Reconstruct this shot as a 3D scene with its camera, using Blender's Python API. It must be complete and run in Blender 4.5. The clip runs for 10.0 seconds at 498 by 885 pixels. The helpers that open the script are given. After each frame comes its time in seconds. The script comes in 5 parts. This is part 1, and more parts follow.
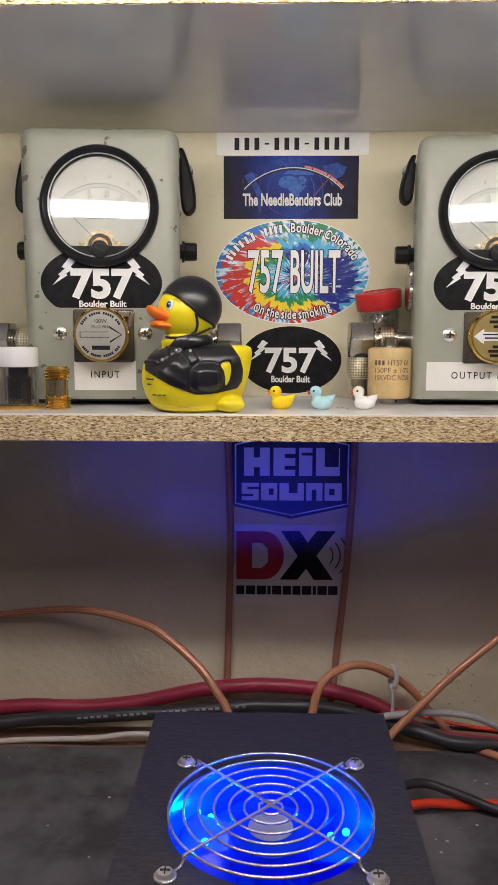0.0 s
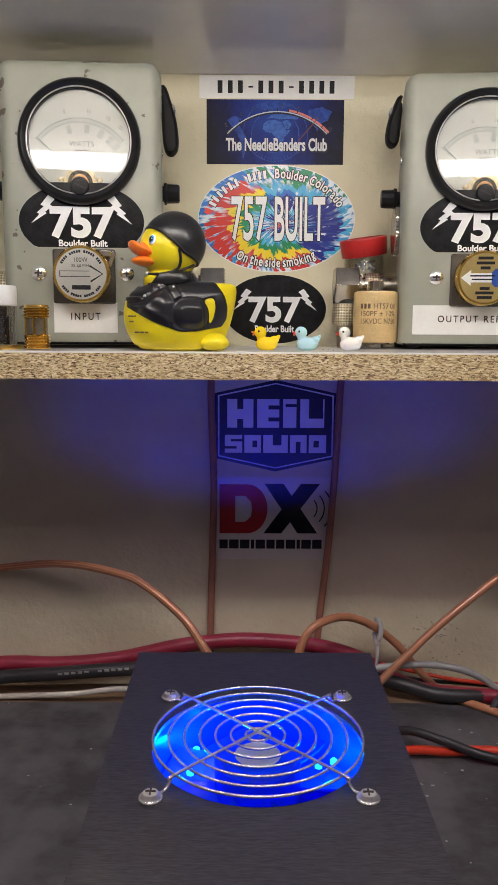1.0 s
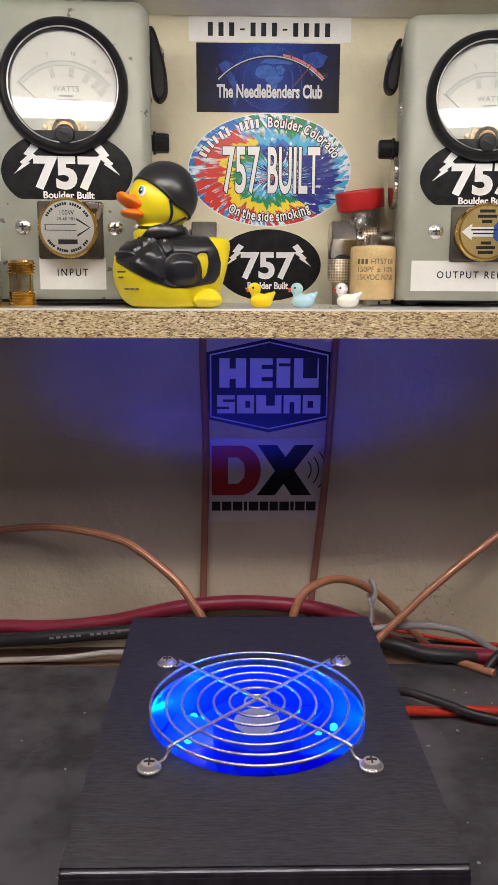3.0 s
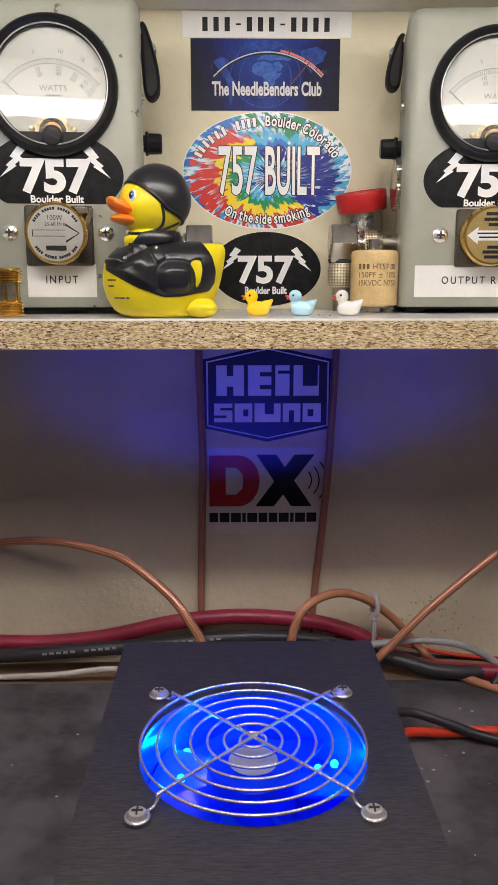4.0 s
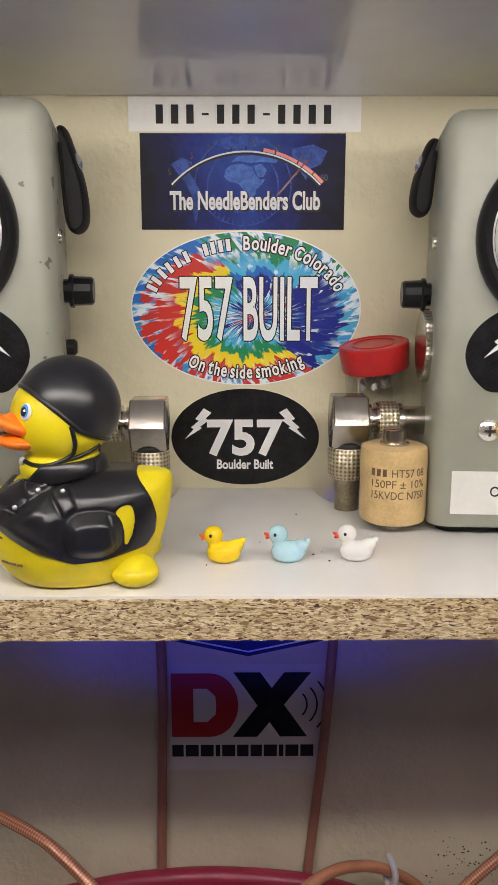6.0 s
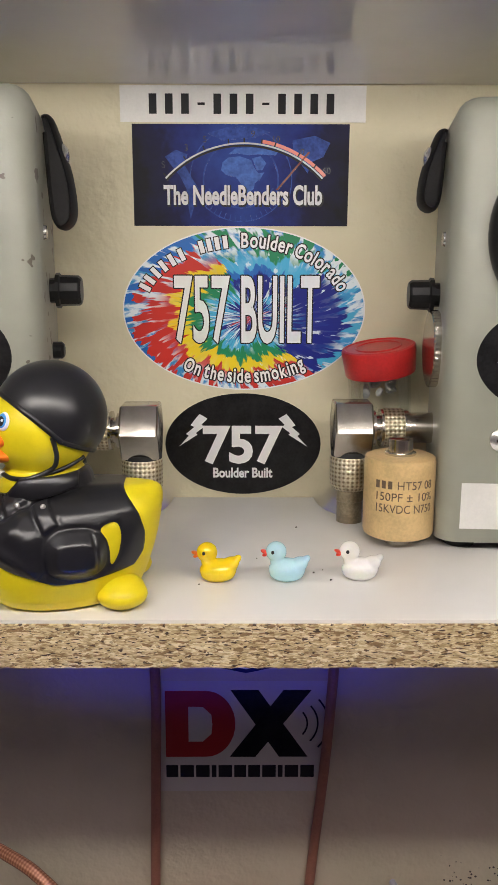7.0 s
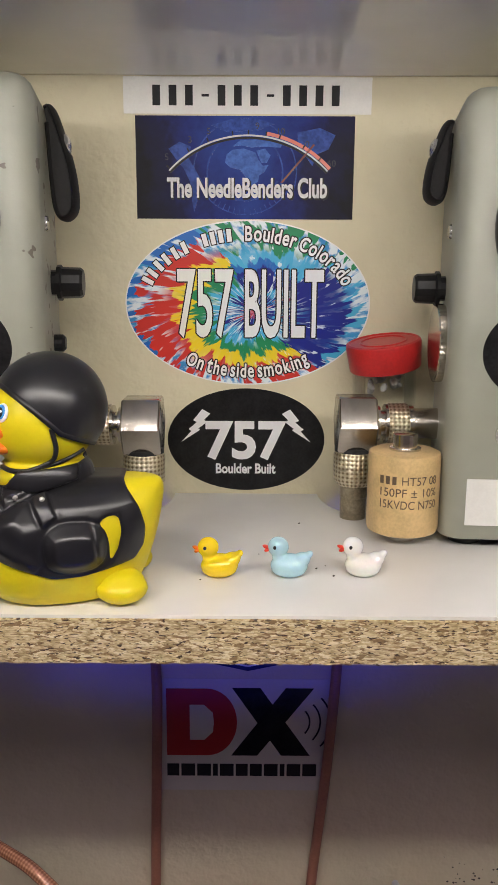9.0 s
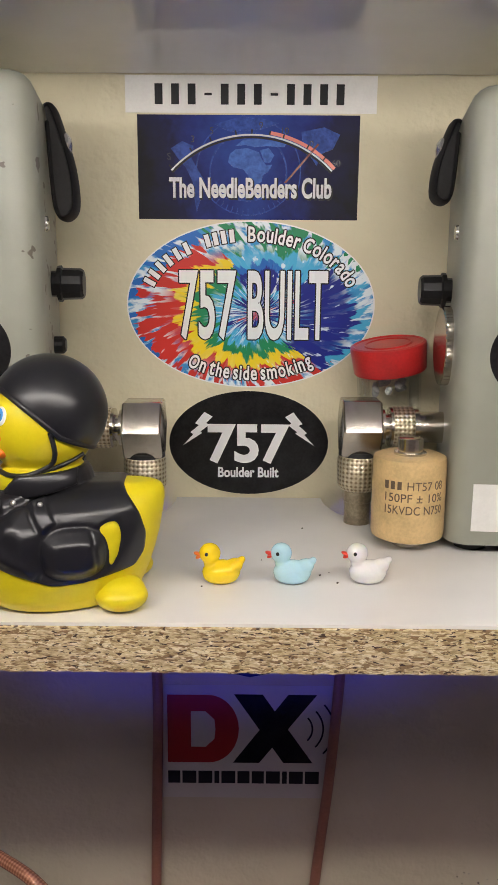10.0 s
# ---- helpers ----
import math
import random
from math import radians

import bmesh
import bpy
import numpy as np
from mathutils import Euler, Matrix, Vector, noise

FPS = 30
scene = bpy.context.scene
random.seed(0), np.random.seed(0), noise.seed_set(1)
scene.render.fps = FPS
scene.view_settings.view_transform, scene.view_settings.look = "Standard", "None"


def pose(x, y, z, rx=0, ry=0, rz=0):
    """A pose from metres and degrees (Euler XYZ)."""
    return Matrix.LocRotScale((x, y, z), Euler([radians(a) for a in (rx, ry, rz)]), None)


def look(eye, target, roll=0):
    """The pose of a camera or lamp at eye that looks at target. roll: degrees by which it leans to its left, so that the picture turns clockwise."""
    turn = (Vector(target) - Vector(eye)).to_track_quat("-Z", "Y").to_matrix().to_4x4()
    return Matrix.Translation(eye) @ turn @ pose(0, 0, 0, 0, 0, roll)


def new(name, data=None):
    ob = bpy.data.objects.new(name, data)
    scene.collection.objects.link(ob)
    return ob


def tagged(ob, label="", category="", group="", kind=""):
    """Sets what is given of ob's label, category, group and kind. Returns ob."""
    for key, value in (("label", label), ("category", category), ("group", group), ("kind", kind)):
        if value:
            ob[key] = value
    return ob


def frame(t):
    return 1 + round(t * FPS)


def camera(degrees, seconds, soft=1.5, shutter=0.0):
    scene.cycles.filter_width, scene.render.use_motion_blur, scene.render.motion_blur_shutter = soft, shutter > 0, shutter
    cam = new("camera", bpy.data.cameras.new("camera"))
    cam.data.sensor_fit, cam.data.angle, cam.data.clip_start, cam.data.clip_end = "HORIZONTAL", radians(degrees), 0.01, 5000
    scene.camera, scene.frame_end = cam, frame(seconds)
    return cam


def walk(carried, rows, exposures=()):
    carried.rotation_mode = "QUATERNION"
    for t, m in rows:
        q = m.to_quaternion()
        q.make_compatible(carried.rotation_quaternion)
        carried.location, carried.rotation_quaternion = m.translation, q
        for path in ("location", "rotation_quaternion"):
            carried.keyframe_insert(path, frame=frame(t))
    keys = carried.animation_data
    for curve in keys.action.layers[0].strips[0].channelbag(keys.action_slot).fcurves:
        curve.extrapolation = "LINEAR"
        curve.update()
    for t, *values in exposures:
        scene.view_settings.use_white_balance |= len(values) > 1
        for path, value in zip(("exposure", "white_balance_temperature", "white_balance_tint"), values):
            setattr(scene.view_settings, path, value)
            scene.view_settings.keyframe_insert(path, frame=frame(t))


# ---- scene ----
cam = camera(35.4, 10.0, soft=1.1)
PATH = [
    (0, (-0.019, -0.583, 1.064), (-0.063, 1.398, 0.794), 0.1),
    (0.5, (-0.015, -0.58, 1.05), (-0.056, 1.404, 0.805), -0.4),
    (1, (-0.022, -0.579, 1.034), (-0.013, 1.399, 0.74), 0.3),
    (1.5, (-0.027, -0.572, 1.033), (0.027, 1.399, 0.696), 0.6),
    (2, (-0.028, -0.567, 1.031), (0.025, 1.4, 0.669), 0.5),
    (2.5, (-0.027, -0.567, 1.034), (0.019, 1.395, 0.65), 0.3),
    (3.8, (-0.026, -0.566, 1.03), (0.015, 1.392, 0.624), 0.2),
    (4, (-0.023, -0.547, 1.04), (0.014, 1.41, 0.63), 0.0),
    (4.2, (-0.017, -0.504, 1.084), (0.025, 1.453, 0.673), 0.0),
    (4.5, (-0.013, -0.449, 1.123), (0.016, 1.51, 0.723), -0.1),
    (5, (-0.008, -0.424, 1.128), (0.013, 1.536, 0.728), -0.1),
    (5.5, (-0.004, -0.408, 1.126), (0.009, 1.551, 0.725), -0.1),
    (5.7, (-0.003, -0.399, 1.124), (0.013, 1.559, 0.718), -0.1),
    (6.8, (-0.002, -0.373, 1.127), (0.012, 1.585, 0.718), 0.2),
    (7, (0.0, -0.369, 1.125), (0.01, 1.588, 0.713), 0.1),
    (7.5, (0.001, -0.365, 1.124), (0.004, 1.592, 0.709), 0.1),
    (8, (0.0, -0.365, 1.123), (-0.001, 1.592, 0.71), 0.1),
    (8.5, (-0.001, -0.367, 1.123), (0.001, 1.59, 0.71), 0.3),
    (9, (0.001, -0.366, 1.122), (-0.002, 1.591, 0.711), 0.3),
    (9.5, (0.001, -0.363, 1.122), (-0.01, 1.595, 0.713), 0.3),
    (10, (0.001, -0.361, 1.122), (-0.009, 1.597, 0.714), 0.4),
]
walk(cam, [(t, look(eye, target, roll)) for t, eye, target, roll in PATH],
     exposures=[(0, -0.10), (1, -0.10), (2.5, 0.02), (4, 0.08), (4.5, 0.10), (5, 0.02), (5.5, -0.05), (7, -0.13), (10, -0.15)])

# ---- light ----
world = bpy.data.worlds.new("world")
scene.world = world
world.use_nodes = True
world.node_tree.nodes["Background"].inputs[0].default_value = (0.9, 0.95, 1.0, 1)
world.node_tree.nodes["Background"].inputs[1].default_value = 0.05
TUBE_POWER = 42.0
FILL_POWER = 4.3
FAN_POWER = 0.030
SPOT_POWER = 0.018
BEAM_POWER = 1.5

# ---- plan, in metres ----
SHELF = 1.02          # top of the lower shelf
SHELF_FRONT = -0.142
UPPER = 1.2085        # underside of the upper shelf
UPPER_FRONT = -0.219
DESK = 0.757
BOX_TOP = 0.863


# ---- small node and mesh helpers ----
class Nodes:
    """Short hand for a material's node tree."""

    def __init__(self, name):
        self.mat = bpy.data.materials.new(name)
        self.mat.use_nodes = True
        self.tree = self.mat.node_tree
        self.bsdf = self.tree.nodes["Principled BSDF"]

    def add(self, kind, **values):
        n = self.tree.nodes.new(kind)
        for k, v in values.items():
            setattr(n, k, v)
        return n

    def link(self, a, b):
        self.tree.links.new(a, b)

    def put(self, name, value):
        if isinstance(value, bpy.types.NodeSocket):
            self.link(value, self.bsdf.inputs[name])
        else:
            self.bsdf.inputs[name].default_value = value

    def math(self, op, a, b=0.0, c=0.0):
        n = self.add("ShaderNodeMath", operation=op)
        for i, v in enumerate((a, b, c)):
            if isinstance(v, bpy.types.NodeSocket):
                self.link(v, n.inputs[i])
            else:
                n.inputs[i].default_value = v
        return n.outputs[0]

    def coords(self, scale=(1, 1, 1), kind="Object"):
        t = self.add("ShaderNodeTexCoord")
        m = self.add("ShaderNodeMapping")
        m.inputs["Scale"].default_value = scale
        self.link(t.outputs[kind], m.inputs["Vector"])
        return m.outputs[0]

    def noise(self, vec, scale, detail=3.0, rough=0.55):
        n = self.add("ShaderNodeTexNoise")
        n.inputs["Scale"].default_value = scale
        n.inputs["Detail"].default_value = detail
        n.inputs["Roughness"].default_value = rough
        self.link(vec, n.inputs["Vector"])
        return n.outputs["Fac"]

    def ramp(self, fac, stops, interpolation="LINEAR"):
        r = self.add("ShaderNodeValToRGB")
        r.color_ramp.interpolation = interpolation
        els = r.color_ramp.elements
        while len(els) < len(stops):
            els.new(0.5)
        for e, (p, c) in zip(els, stops):
            e.position = p
            e.color = (*c, 1) if len(c) == 3 else c
        self.link(fac, r.inputs[0])
        return r.outputs[0]

    def mix(self, fac, a, b, blend="MIX"):
        n = self.add("ShaderNodeMix", data_type="RGBA", blend_type=blend)
        for sock, v in ((n.inputs[0], fac), (n.inputs[6], a), (n.inputs[7], b)):
            if isinstance(v, bpy.types.NodeSocket):
                self.link(v, sock)
            elif isinstance(v, (int, float)):
                sock.default_value = v
            else:
                sock.default_value = (*v, 1)
        return n.outputs[2]

    def bump(self, height, strength=0.2, distance=0.001):
        b = self.add("ShaderNodeBump")
        b.inputs["Strength"].default_value = strength
        b.inputs["Distance"].default_value = distance
        self.link(height, b.inputs["Height"])
        self.link(b.outputs[0], self.bsdf.inputs["Normal"])


def surf(name, col, rough=0.5, metal=0.0, var=0.12, scale=60.0, fine=900.0, bump=0.1, depth=0.0003, coat=0.0, sss=0.0, stretch=(1, 1, 1)):
    """An everyday surface: colour and gloss vary at two scales, with fine relief."""
    n = Nodes(name)
    v = n.coords(stretch)
    big, small = n.noise(v, scale), n.noise(v, fine, 2.0)
    dark = tuple(c * (1 - var) for c in col)
    light = tuple(min(1, c * (1 + var)) for c in col)
    both = n.math("ADD", n.math("MULTIPLY", big, 0.65), n.math("MULTIPLY", small, 0.35))
    n.put("Base Color", n.ramp(both, [(0.38, dark), (0.62, light)]))
    n.put("Roughness", n.math("ADD", n.math("MULTIPLY", big, 0.2 * rough), rough * 0.9))
    n.put("Metallic", metal)
    n.put("Coat Weight", coat)
    if sss:
        n.put("Subsurface Weight", sss)
        n.bsdf.inputs["Subsurface Radius"].default_value = (0.004, 0.003, 0.001)
        n.bsdf.inputs["Subsurface Scale"].default_value = 0.5
    if bump:
        n.bump(small, bump, depth)
    return n.mat


def thing(name, loc, label, category, group="", kind=""):
    ob = new(name)
    ob.empty_display_size = 0.01
    ob.matrix_basis = loc if isinstance(loc, Matrix) else Matrix.Translation(loc)
    return tagged(ob, label, category, group, kind)


def finish(bm, mat, name, smooth=None):
    me = bpy.data.meshes.new(name)
    bmesh.ops.recalc_face_normals(bm, faces=bm.faces)
    if smooth is not None:
        for f in bm.faces:
            f.smooth = True
        for e in bm.edges:
            e.smooth = len(e.link_faces) == 2 and e.calc_face_angle(0) < radians(smooth)
    bm.to_mesh(me)
    bm.free()
    me.materials.append(mat)
    return me


def part(name, bm, mat, parent=None, label="", smooth=None):
    """One mesh object; with a parent it sits in the parent's own space."""
    ob = new(name, finish(bm, mat, name, smooth))
    if parent:
        ob.parent = parent
    if label:
        ob["label"] = label
    return ob


def box(size, at=(0, 0, 0), bevel=0.0, seg=2, bm=None):
    own = bmesh.new()
    bmesh.ops.create_cube(own, size=1)
    bmesh.ops.scale(own, vec=size, verts=own.verts)
    if bevel:
        bmesh.ops.bevel(own, geom=own.edges[:], offset=bevel, segments=seg, profile=0.5, affect="EDGES")
    bmesh.ops.translate(own, vec=at, verts=own.verts)
    return merge(bm, own)


def merge(bm, own, m=None):
    if m is not None:
        bmesh.ops.transform(own, matrix=m, verts=own.verts)
    if bm is None:
        return own
    me = bpy.data.meshes.new("tmp")
    own.to_mesh(me)
    own.free()
    bm.from_mesh(me)
    bpy.data.meshes.remove(me)
    return bm


def lathe(profile, seg=32, m=None, bm=None, teeth=0, tooth=0.0, closed=True):
    """Turns (radius, height) pairs about z. UV: round, along. teeth: a ridged rim."""
    own = bmesh.new()
    uv = own.loops.layers.uv.new("UVMap")
    rings = []
    for r, h in profile:
        ring = []
        for i in range(seg):
            a = 2 * math.pi * i / seg
            rr = r + (tooth * (i % 2) if teeth and r > 1e-5 else 0)
            ring.append(own.verts.new((rr * math.cos(a), rr * math.sin(a), h)))
        rings.append(ring)
    run = 0.0
    for k in range(len(rings) - 1):
        step = math.dist(profile[k], profile[k + 1])
        for i in range(seg):
            j = (i + 1) % seg
            f = own.faces.new((rings[k][i], rings[k][j], rings[k + 1][j], rings[k + 1][i]))
            for loop, (u, v) in zip(f.loops, ((i, run), (i + 1, run), (i + 1, run + step), (i, run + step))):
                loop[uv].uv = (u / seg, v)
        run += step
    if closed and profile[0][0] > 1e-6:
        own.faces.new(rings[0][::-1])
    if closed and profile[-1][0] > 1e-6:
        own.faces.new(rings[-1])
    bmesh.ops.remove_doubles(own, verts=own.verts, dist=1e-7)
    return merge(bm, own, m)


ALONG_X = pose(0, 0, 0, 0, 90, 0)      # z of a lathe to +x
TO_FRONT = pose(0, 0, 0, 90, 0, 0)     # z of a lathe to -y


def glide(points, step=8):
    """A smooth line through the points."""
    p = [Vector(q) for q in points]
    p = [p[0] * 2 - p[1], *p, p[-1] * 2 - p[-2]]
    out = []
    for i in range(1, len(p) - 2):
        for s in range(step):
            t = s / step
            a, b, c, d = p[i - 1], p[i], p[i + 1], p[i + 2]
            out.append(0.5 * (2 * b + (c - a) * t + (2 * a - 5 * b + 4 * c - d) * t * t + (3 * b - a - 3 * c + d) * t ** 3))
    out.append(p[-2])
    return out


def tube(points, r, seg=12, step=8, bm=None, closed=False):
    line = [Vector(q) for q in points] if step == 0 else glide(points, step)
    own = bmesh.new()
    uv = own.loops.layers.uv.new("UVMap")
    rings, run, runs = [], 0.0, []
    side = None
    n = len(line)
    for k, q in enumerate(line):
        nxt = line[(k + 1) % n] if closed else line[min(k + 1, n - 1)]
        prv = line[k - 1] if closed or k else line[0]
        way = (nxt - prv).normalized()
        if side is None:
            side = way.orthogonal().normalized()
        side = (side - way * side.dot(way)).normalized()
        up = way.cross(side)
        rings.append([own.verts.new(q + r * (math.cos(2 * math.pi * i / seg) * side + math.sin(2 * math.pi * i / seg) * up)) for i in range(seg)])
        run += (q - prv).length if k else 0
        runs.append(run)
    last = n if closed else n - 1
    for k in range(last):
        a, b = rings[k], rings[(k + 1) % n]
        for i in range(seg):
            j = (i + 1) % seg
            f = own.faces.new((a[i], a[j], b[j], b[i]))
            v1 = runs[k + 1] if k + 1 < n else runs[k] + 0.001
            for loop, (u, v) in zip(f.loops, ((i, runs[k]), (i + 1, runs[k]), (i + 1, v1), (i, v1))):
                loop[uv].uv = (u / seg, v)
    if not closed:
        own.faces.new(rings[0][::-1])
        own.faces.new(rings[-1])
    return merge(bm, own)


def ring(radius, r, seg=64, m=None, bm=None):
    pts = [(radius * math.cos(2 * math.pi * i / seg), radius * math.sin(2 * math.pi * i / seg), 0) for i in range(seg)]
    return merge(bm, tube(pts, r, 8, 0, closed=True), m)


def blob(at, radii, turn=(0, 0, 0), bm=None, u=28, v=18):
    own = bmesh.new()
    bmesh.ops.create_uvsphere(own, u_segments=u, v_segments=v, radius=1)
    m = pose(*at, *turn) @ Matrix.Diagonal((*radii, 1))
    return merge(bm, own, m)


def plate(outline, thick, bm=None, at=(0, 0, 0), bevel=0.0):
    """A flat piece that faces -y: (x, z) outline; thick: how far it stands out."""
    own = bmesh.new()
    f = own.faces.new([own.verts.new((x, 0, z)) for x, z in outline])
    up = bmesh.ops.extrude_face_region(own, geom=[f])
    bmesh.ops.translate(own, vec=(0, -thick, 0), verts=[v for v in up["geom"] if isinstance(v, bmesh.types.BMVert)])
    bmesh.ops.translate(own, vec=at, verts=own.verts)
    return merge(bm, own)


def oval(a, b, seg=72, low=-9.0, high=9.0):
    pts = [(a * math.cos(2 * math.pi * i / seg), b * math.sin(2 * math.pi * i / seg)) for i in range(seg)]
    return [(x, min(max(z, low), high)) for x, z in pts]


def block(w, h, x=0.0, z=0.0):
    return [(x - w / 2, z - h / 2), (x + w / 2, z - h / 2), (x + w / 2, z + h / 2), (x - w / 2, z + h / 2)]


def words(text, width, height, thick=0.0003, fat=0.0, spread=1.0, m=None, bm=None):
    """Raised letters that face -y, centred, fitted into width and height (0: keep the proportion)."""
    c = bpy.data.curves.new("letters", "FONT")
    c.body, c.size, c.offset, c.extrude = text, 1.0, fat, 0.05
    c.resolution_u, c.space_character = 4, spread
    tmp = bpy.data.objects.new("letters", c)
    me = bpy.data.meshes.new_from_object(tmp)
    bpy.data.objects.remove(tmp)
    bpy.data.curves.remove(c)
    own = bmesh.new()
    own.from_mesh(me)
    bpy.data.meshes.remove(me)
    lo = [min(v.co[i] for v in own.verts) for i in range(3)]
    hi = [max(v.co[i] for v in own.verts) for i in range(3)]
    sy = height / (hi[1] - lo[1]) if height else width / (hi[0] - lo[0])
    sx = width / (hi[0] - lo[0]) if width else sy
    mid = Vector([(a + b) / 2 for a, b in zip(lo, hi)])
    mm = pose(0, -thick / 2, 0, 90) @ Matrix.Diagonal((sx, sy, thick / (hi[2] - lo[2]), 1)) @ Matrix.Translation(-mid)
    bmesh.ops.transform(own, matrix=(m or Matrix()) @ mm, verts=own.verts)
    return merge(bm, own)


def pieces(name, bm, mat, parent, label=""):
    """Each separate island of bm becomes a part of its own."""
    left = set(bm.verts)
    while left:
        seen, stack = set(), [left.pop()]
        while stack:
            v = stack.pop()
            seen.add(v)
            for e in v.link_edges:
                w = e.other_vert(v)
                if w in left:
                    left.discard(w)
                    stack.append(w)
        own, made = bmesh.new(), {}
        for v in sorted(seen, key=lambda q: q.index):
            made[v] = own.verts.new(v.co)
        for f in bm.faces:
            if f.verts[0] in seen:
                own.faces.new([made[v] for v in f.verts])
        part(name, own, mat, parent, label)
    bm.free()


def bars(widths, gap, height, x=0.0, z=0.0, thick=0.0003, y=0.0, bm=None):
    """A row of plain bars, centred at x."""
    total = sum(widths) + gap * (len(widths) - 1)
    left = x - total / 2
    for w in widths:
        bm = plate(block(w, height, left + w / 2, z), thick, bm, (0, y, 0))
        left += w + gap
    return bm


def rotated(bm, m):
    bmesh.ops.transform(bm, matrix=m, verts=bm.verts)
    return bm


def organic(ob, voxel, rounds=6):
    """Melts overlapping lumps into one skin."""
    r = ob.modifiers.new("skin", "REMESH")
    r.mode, r.voxel_size, r.use_smooth_shade = "VOXEL", voxel, True
    s = ob.modifiers.new("soften", "SMOOTH")
    s.iterations, s.factor = rounds, 0.5
    return ob


# ---- materials ----
def wall_paint():
    n = Nodes("cream_wall_paint")
    v = n.coords()
    a, b = n.noise(v, 14), n.noise(v, 420, 4)
    n.put("Base Color", n.ramp(a, [(0.35, (0.62, 0.565, 0.395)), (0.65, (0.70, 0.645, 0.46))]))
    n.put("Roughness", 0.55)
    n.bump(n.math("ADD", n.math("MULTIPLY", n.noise(v, 150, 2), 1.0), n.math("MULTIPLY", b, 0.35)), 0.6, 0.0014)
    return n.mat


def melamine():
    n = Nodes("white_melamine")
    v = n.coords()
    a, b = n.noise(v, 25), n.noise(v, 1500, 2)
    n.put("Base Color", n.ramp(a, [(0.3, (0.74, 0.73, 0.71)), (0.7, (0.80, 0.79, 0.77))]))
    n.put("Roughness", n.math("ADD", n.math("MULTIPLY", a, 0.06), 0.14))
    n.put("Specular IOR Level", 0.6)
    n.bump(b, 0.04, 0.0002)
    return n.mat


def chipboard():
    """Pressed wood slivers: tan ground, pale and dark flecks lying at all angles."""
    n = Nodes("raw_chipboard")

    def flecks(turn, size):
        t = n.add("ShaderNodeTexCoord")
        m = n.add("ShaderNodeMapping")
        m.inputs["Rotation"].default_value = (0, radians(turn), 0)
        m.inputs["Scale"].default_value = (size, size, size * 3.4)
        n.link(t.outputs["Object"], m.inputs["Vector"])
        k = n.add("ShaderNodeTexNoise")
        k.inputs["Scale"].default_value = 1.0
        k.inputs["Detail"].default_value = 2.5
        k.inputs["Distortion"].default_value = 0.6
        n.link(m.outputs[0], k.inputs["Vector"])
        return k.outputs["Fac"]

    a, b, c = flecks(10, 300), flecks(-28, 340), flecks(36, 400)
    base = n.ramp(flecks(-5, 420), [(0.36, (0.38, 0.265, 0.12)), (0.5, (0.58, 0.44, 0.225)), (0.64, (0.70, 0.565, 0.32))])
    pale = n.ramp(b, [(0.56, (0, 0, 0)), (0.60, (1, 1, 1))])
    dark = n.ramp(a, [(0.405, (1, 1, 1)), (0.44, (0, 0, 0))])
    deep = n.ramp(c, [(0.375, (1, 1, 1)), (0.40, (0, 0, 0))])
    col = n.mix(pale, base, (0.77, 0.65, 0.40))
    col = n.mix(dark, col, (0.27, 0.165, 0.07))
    col = n.mix(deep, col, (0.07, 0.04, 0.02))
    n.put("Base Color", col)
    n.put("Roughness", 0.8)
    n.bump(n.math("ADD", a, n.math("ADD", b, c)), 0.35, 0.0008)
    return n.mat


def grey_paint(name, chips):
    """Hammered grey-green instrument paint; chips: how much bare dark metal shows."""
    n = Nodes(name)
    v = n.coords()
    a, b = n.noise(v, 40), n.noise(v, 900, 2)
    base = n.ramp(a, [(0.3, (0.275, 0.280, 0.23)), (0.7, (0.32, 0.325, 0.27))])
    if chips:
        spot = n.noise(n.coords((1, 1, 1.3)), 95, 2.5)
        mask = n.ramp(spot, [(0.745 - chips, (0, 0, 0)), (0.755 - chips, (1, 1, 1))])
        base = n.mix(mask, base, (0.12, 0.10, 0.08))
    n.put("Base Color", base)
    n.put("Roughness", n.math("ADD", n.math("MULTIPLY", a, 0.12), 0.36))
    n.bump(b, 0.12, 0.0003)
    return n.mat


def braid():
    """Copper-brown braid under a clear sheath."""
    n = Nodes("copper_braid")
    u = n.add("ShaderNodeUVMap")
    s = n.add("ShaderNodeSeparateXYZ")
    n.link(u.outputs[0], s.inputs[0])
    x = n.math("MULTIPLY", s.outputs[0], 2 * math.pi * 5)
    y = n.math("MULTIPLY", s.outputs[1], 2 * math.pi * 330)
    p = n.math("MULTIPLY", n.math("SINE", n.math("ADD", x, y)), n.math("SINE", n.math("SUBTRACT", x, y)))
    f = n.math("MULTIPLY_ADD", p, 0.5, 0.5)
    n.put("Base Color", n.ramp(f, [(0.2, (0.36, 0.14, 0.07)), (0.55, (0.54, 0.24, 0.125)), (0.9, (0.70, 0.37, 0.22))]))
    n.put("Roughness", 0.35)
    n.put("Metallic", 0.25)
    n.put("Coat Weight", 0.5)
    n.bump(f, 0.2, 0.0003)
    return n.mat


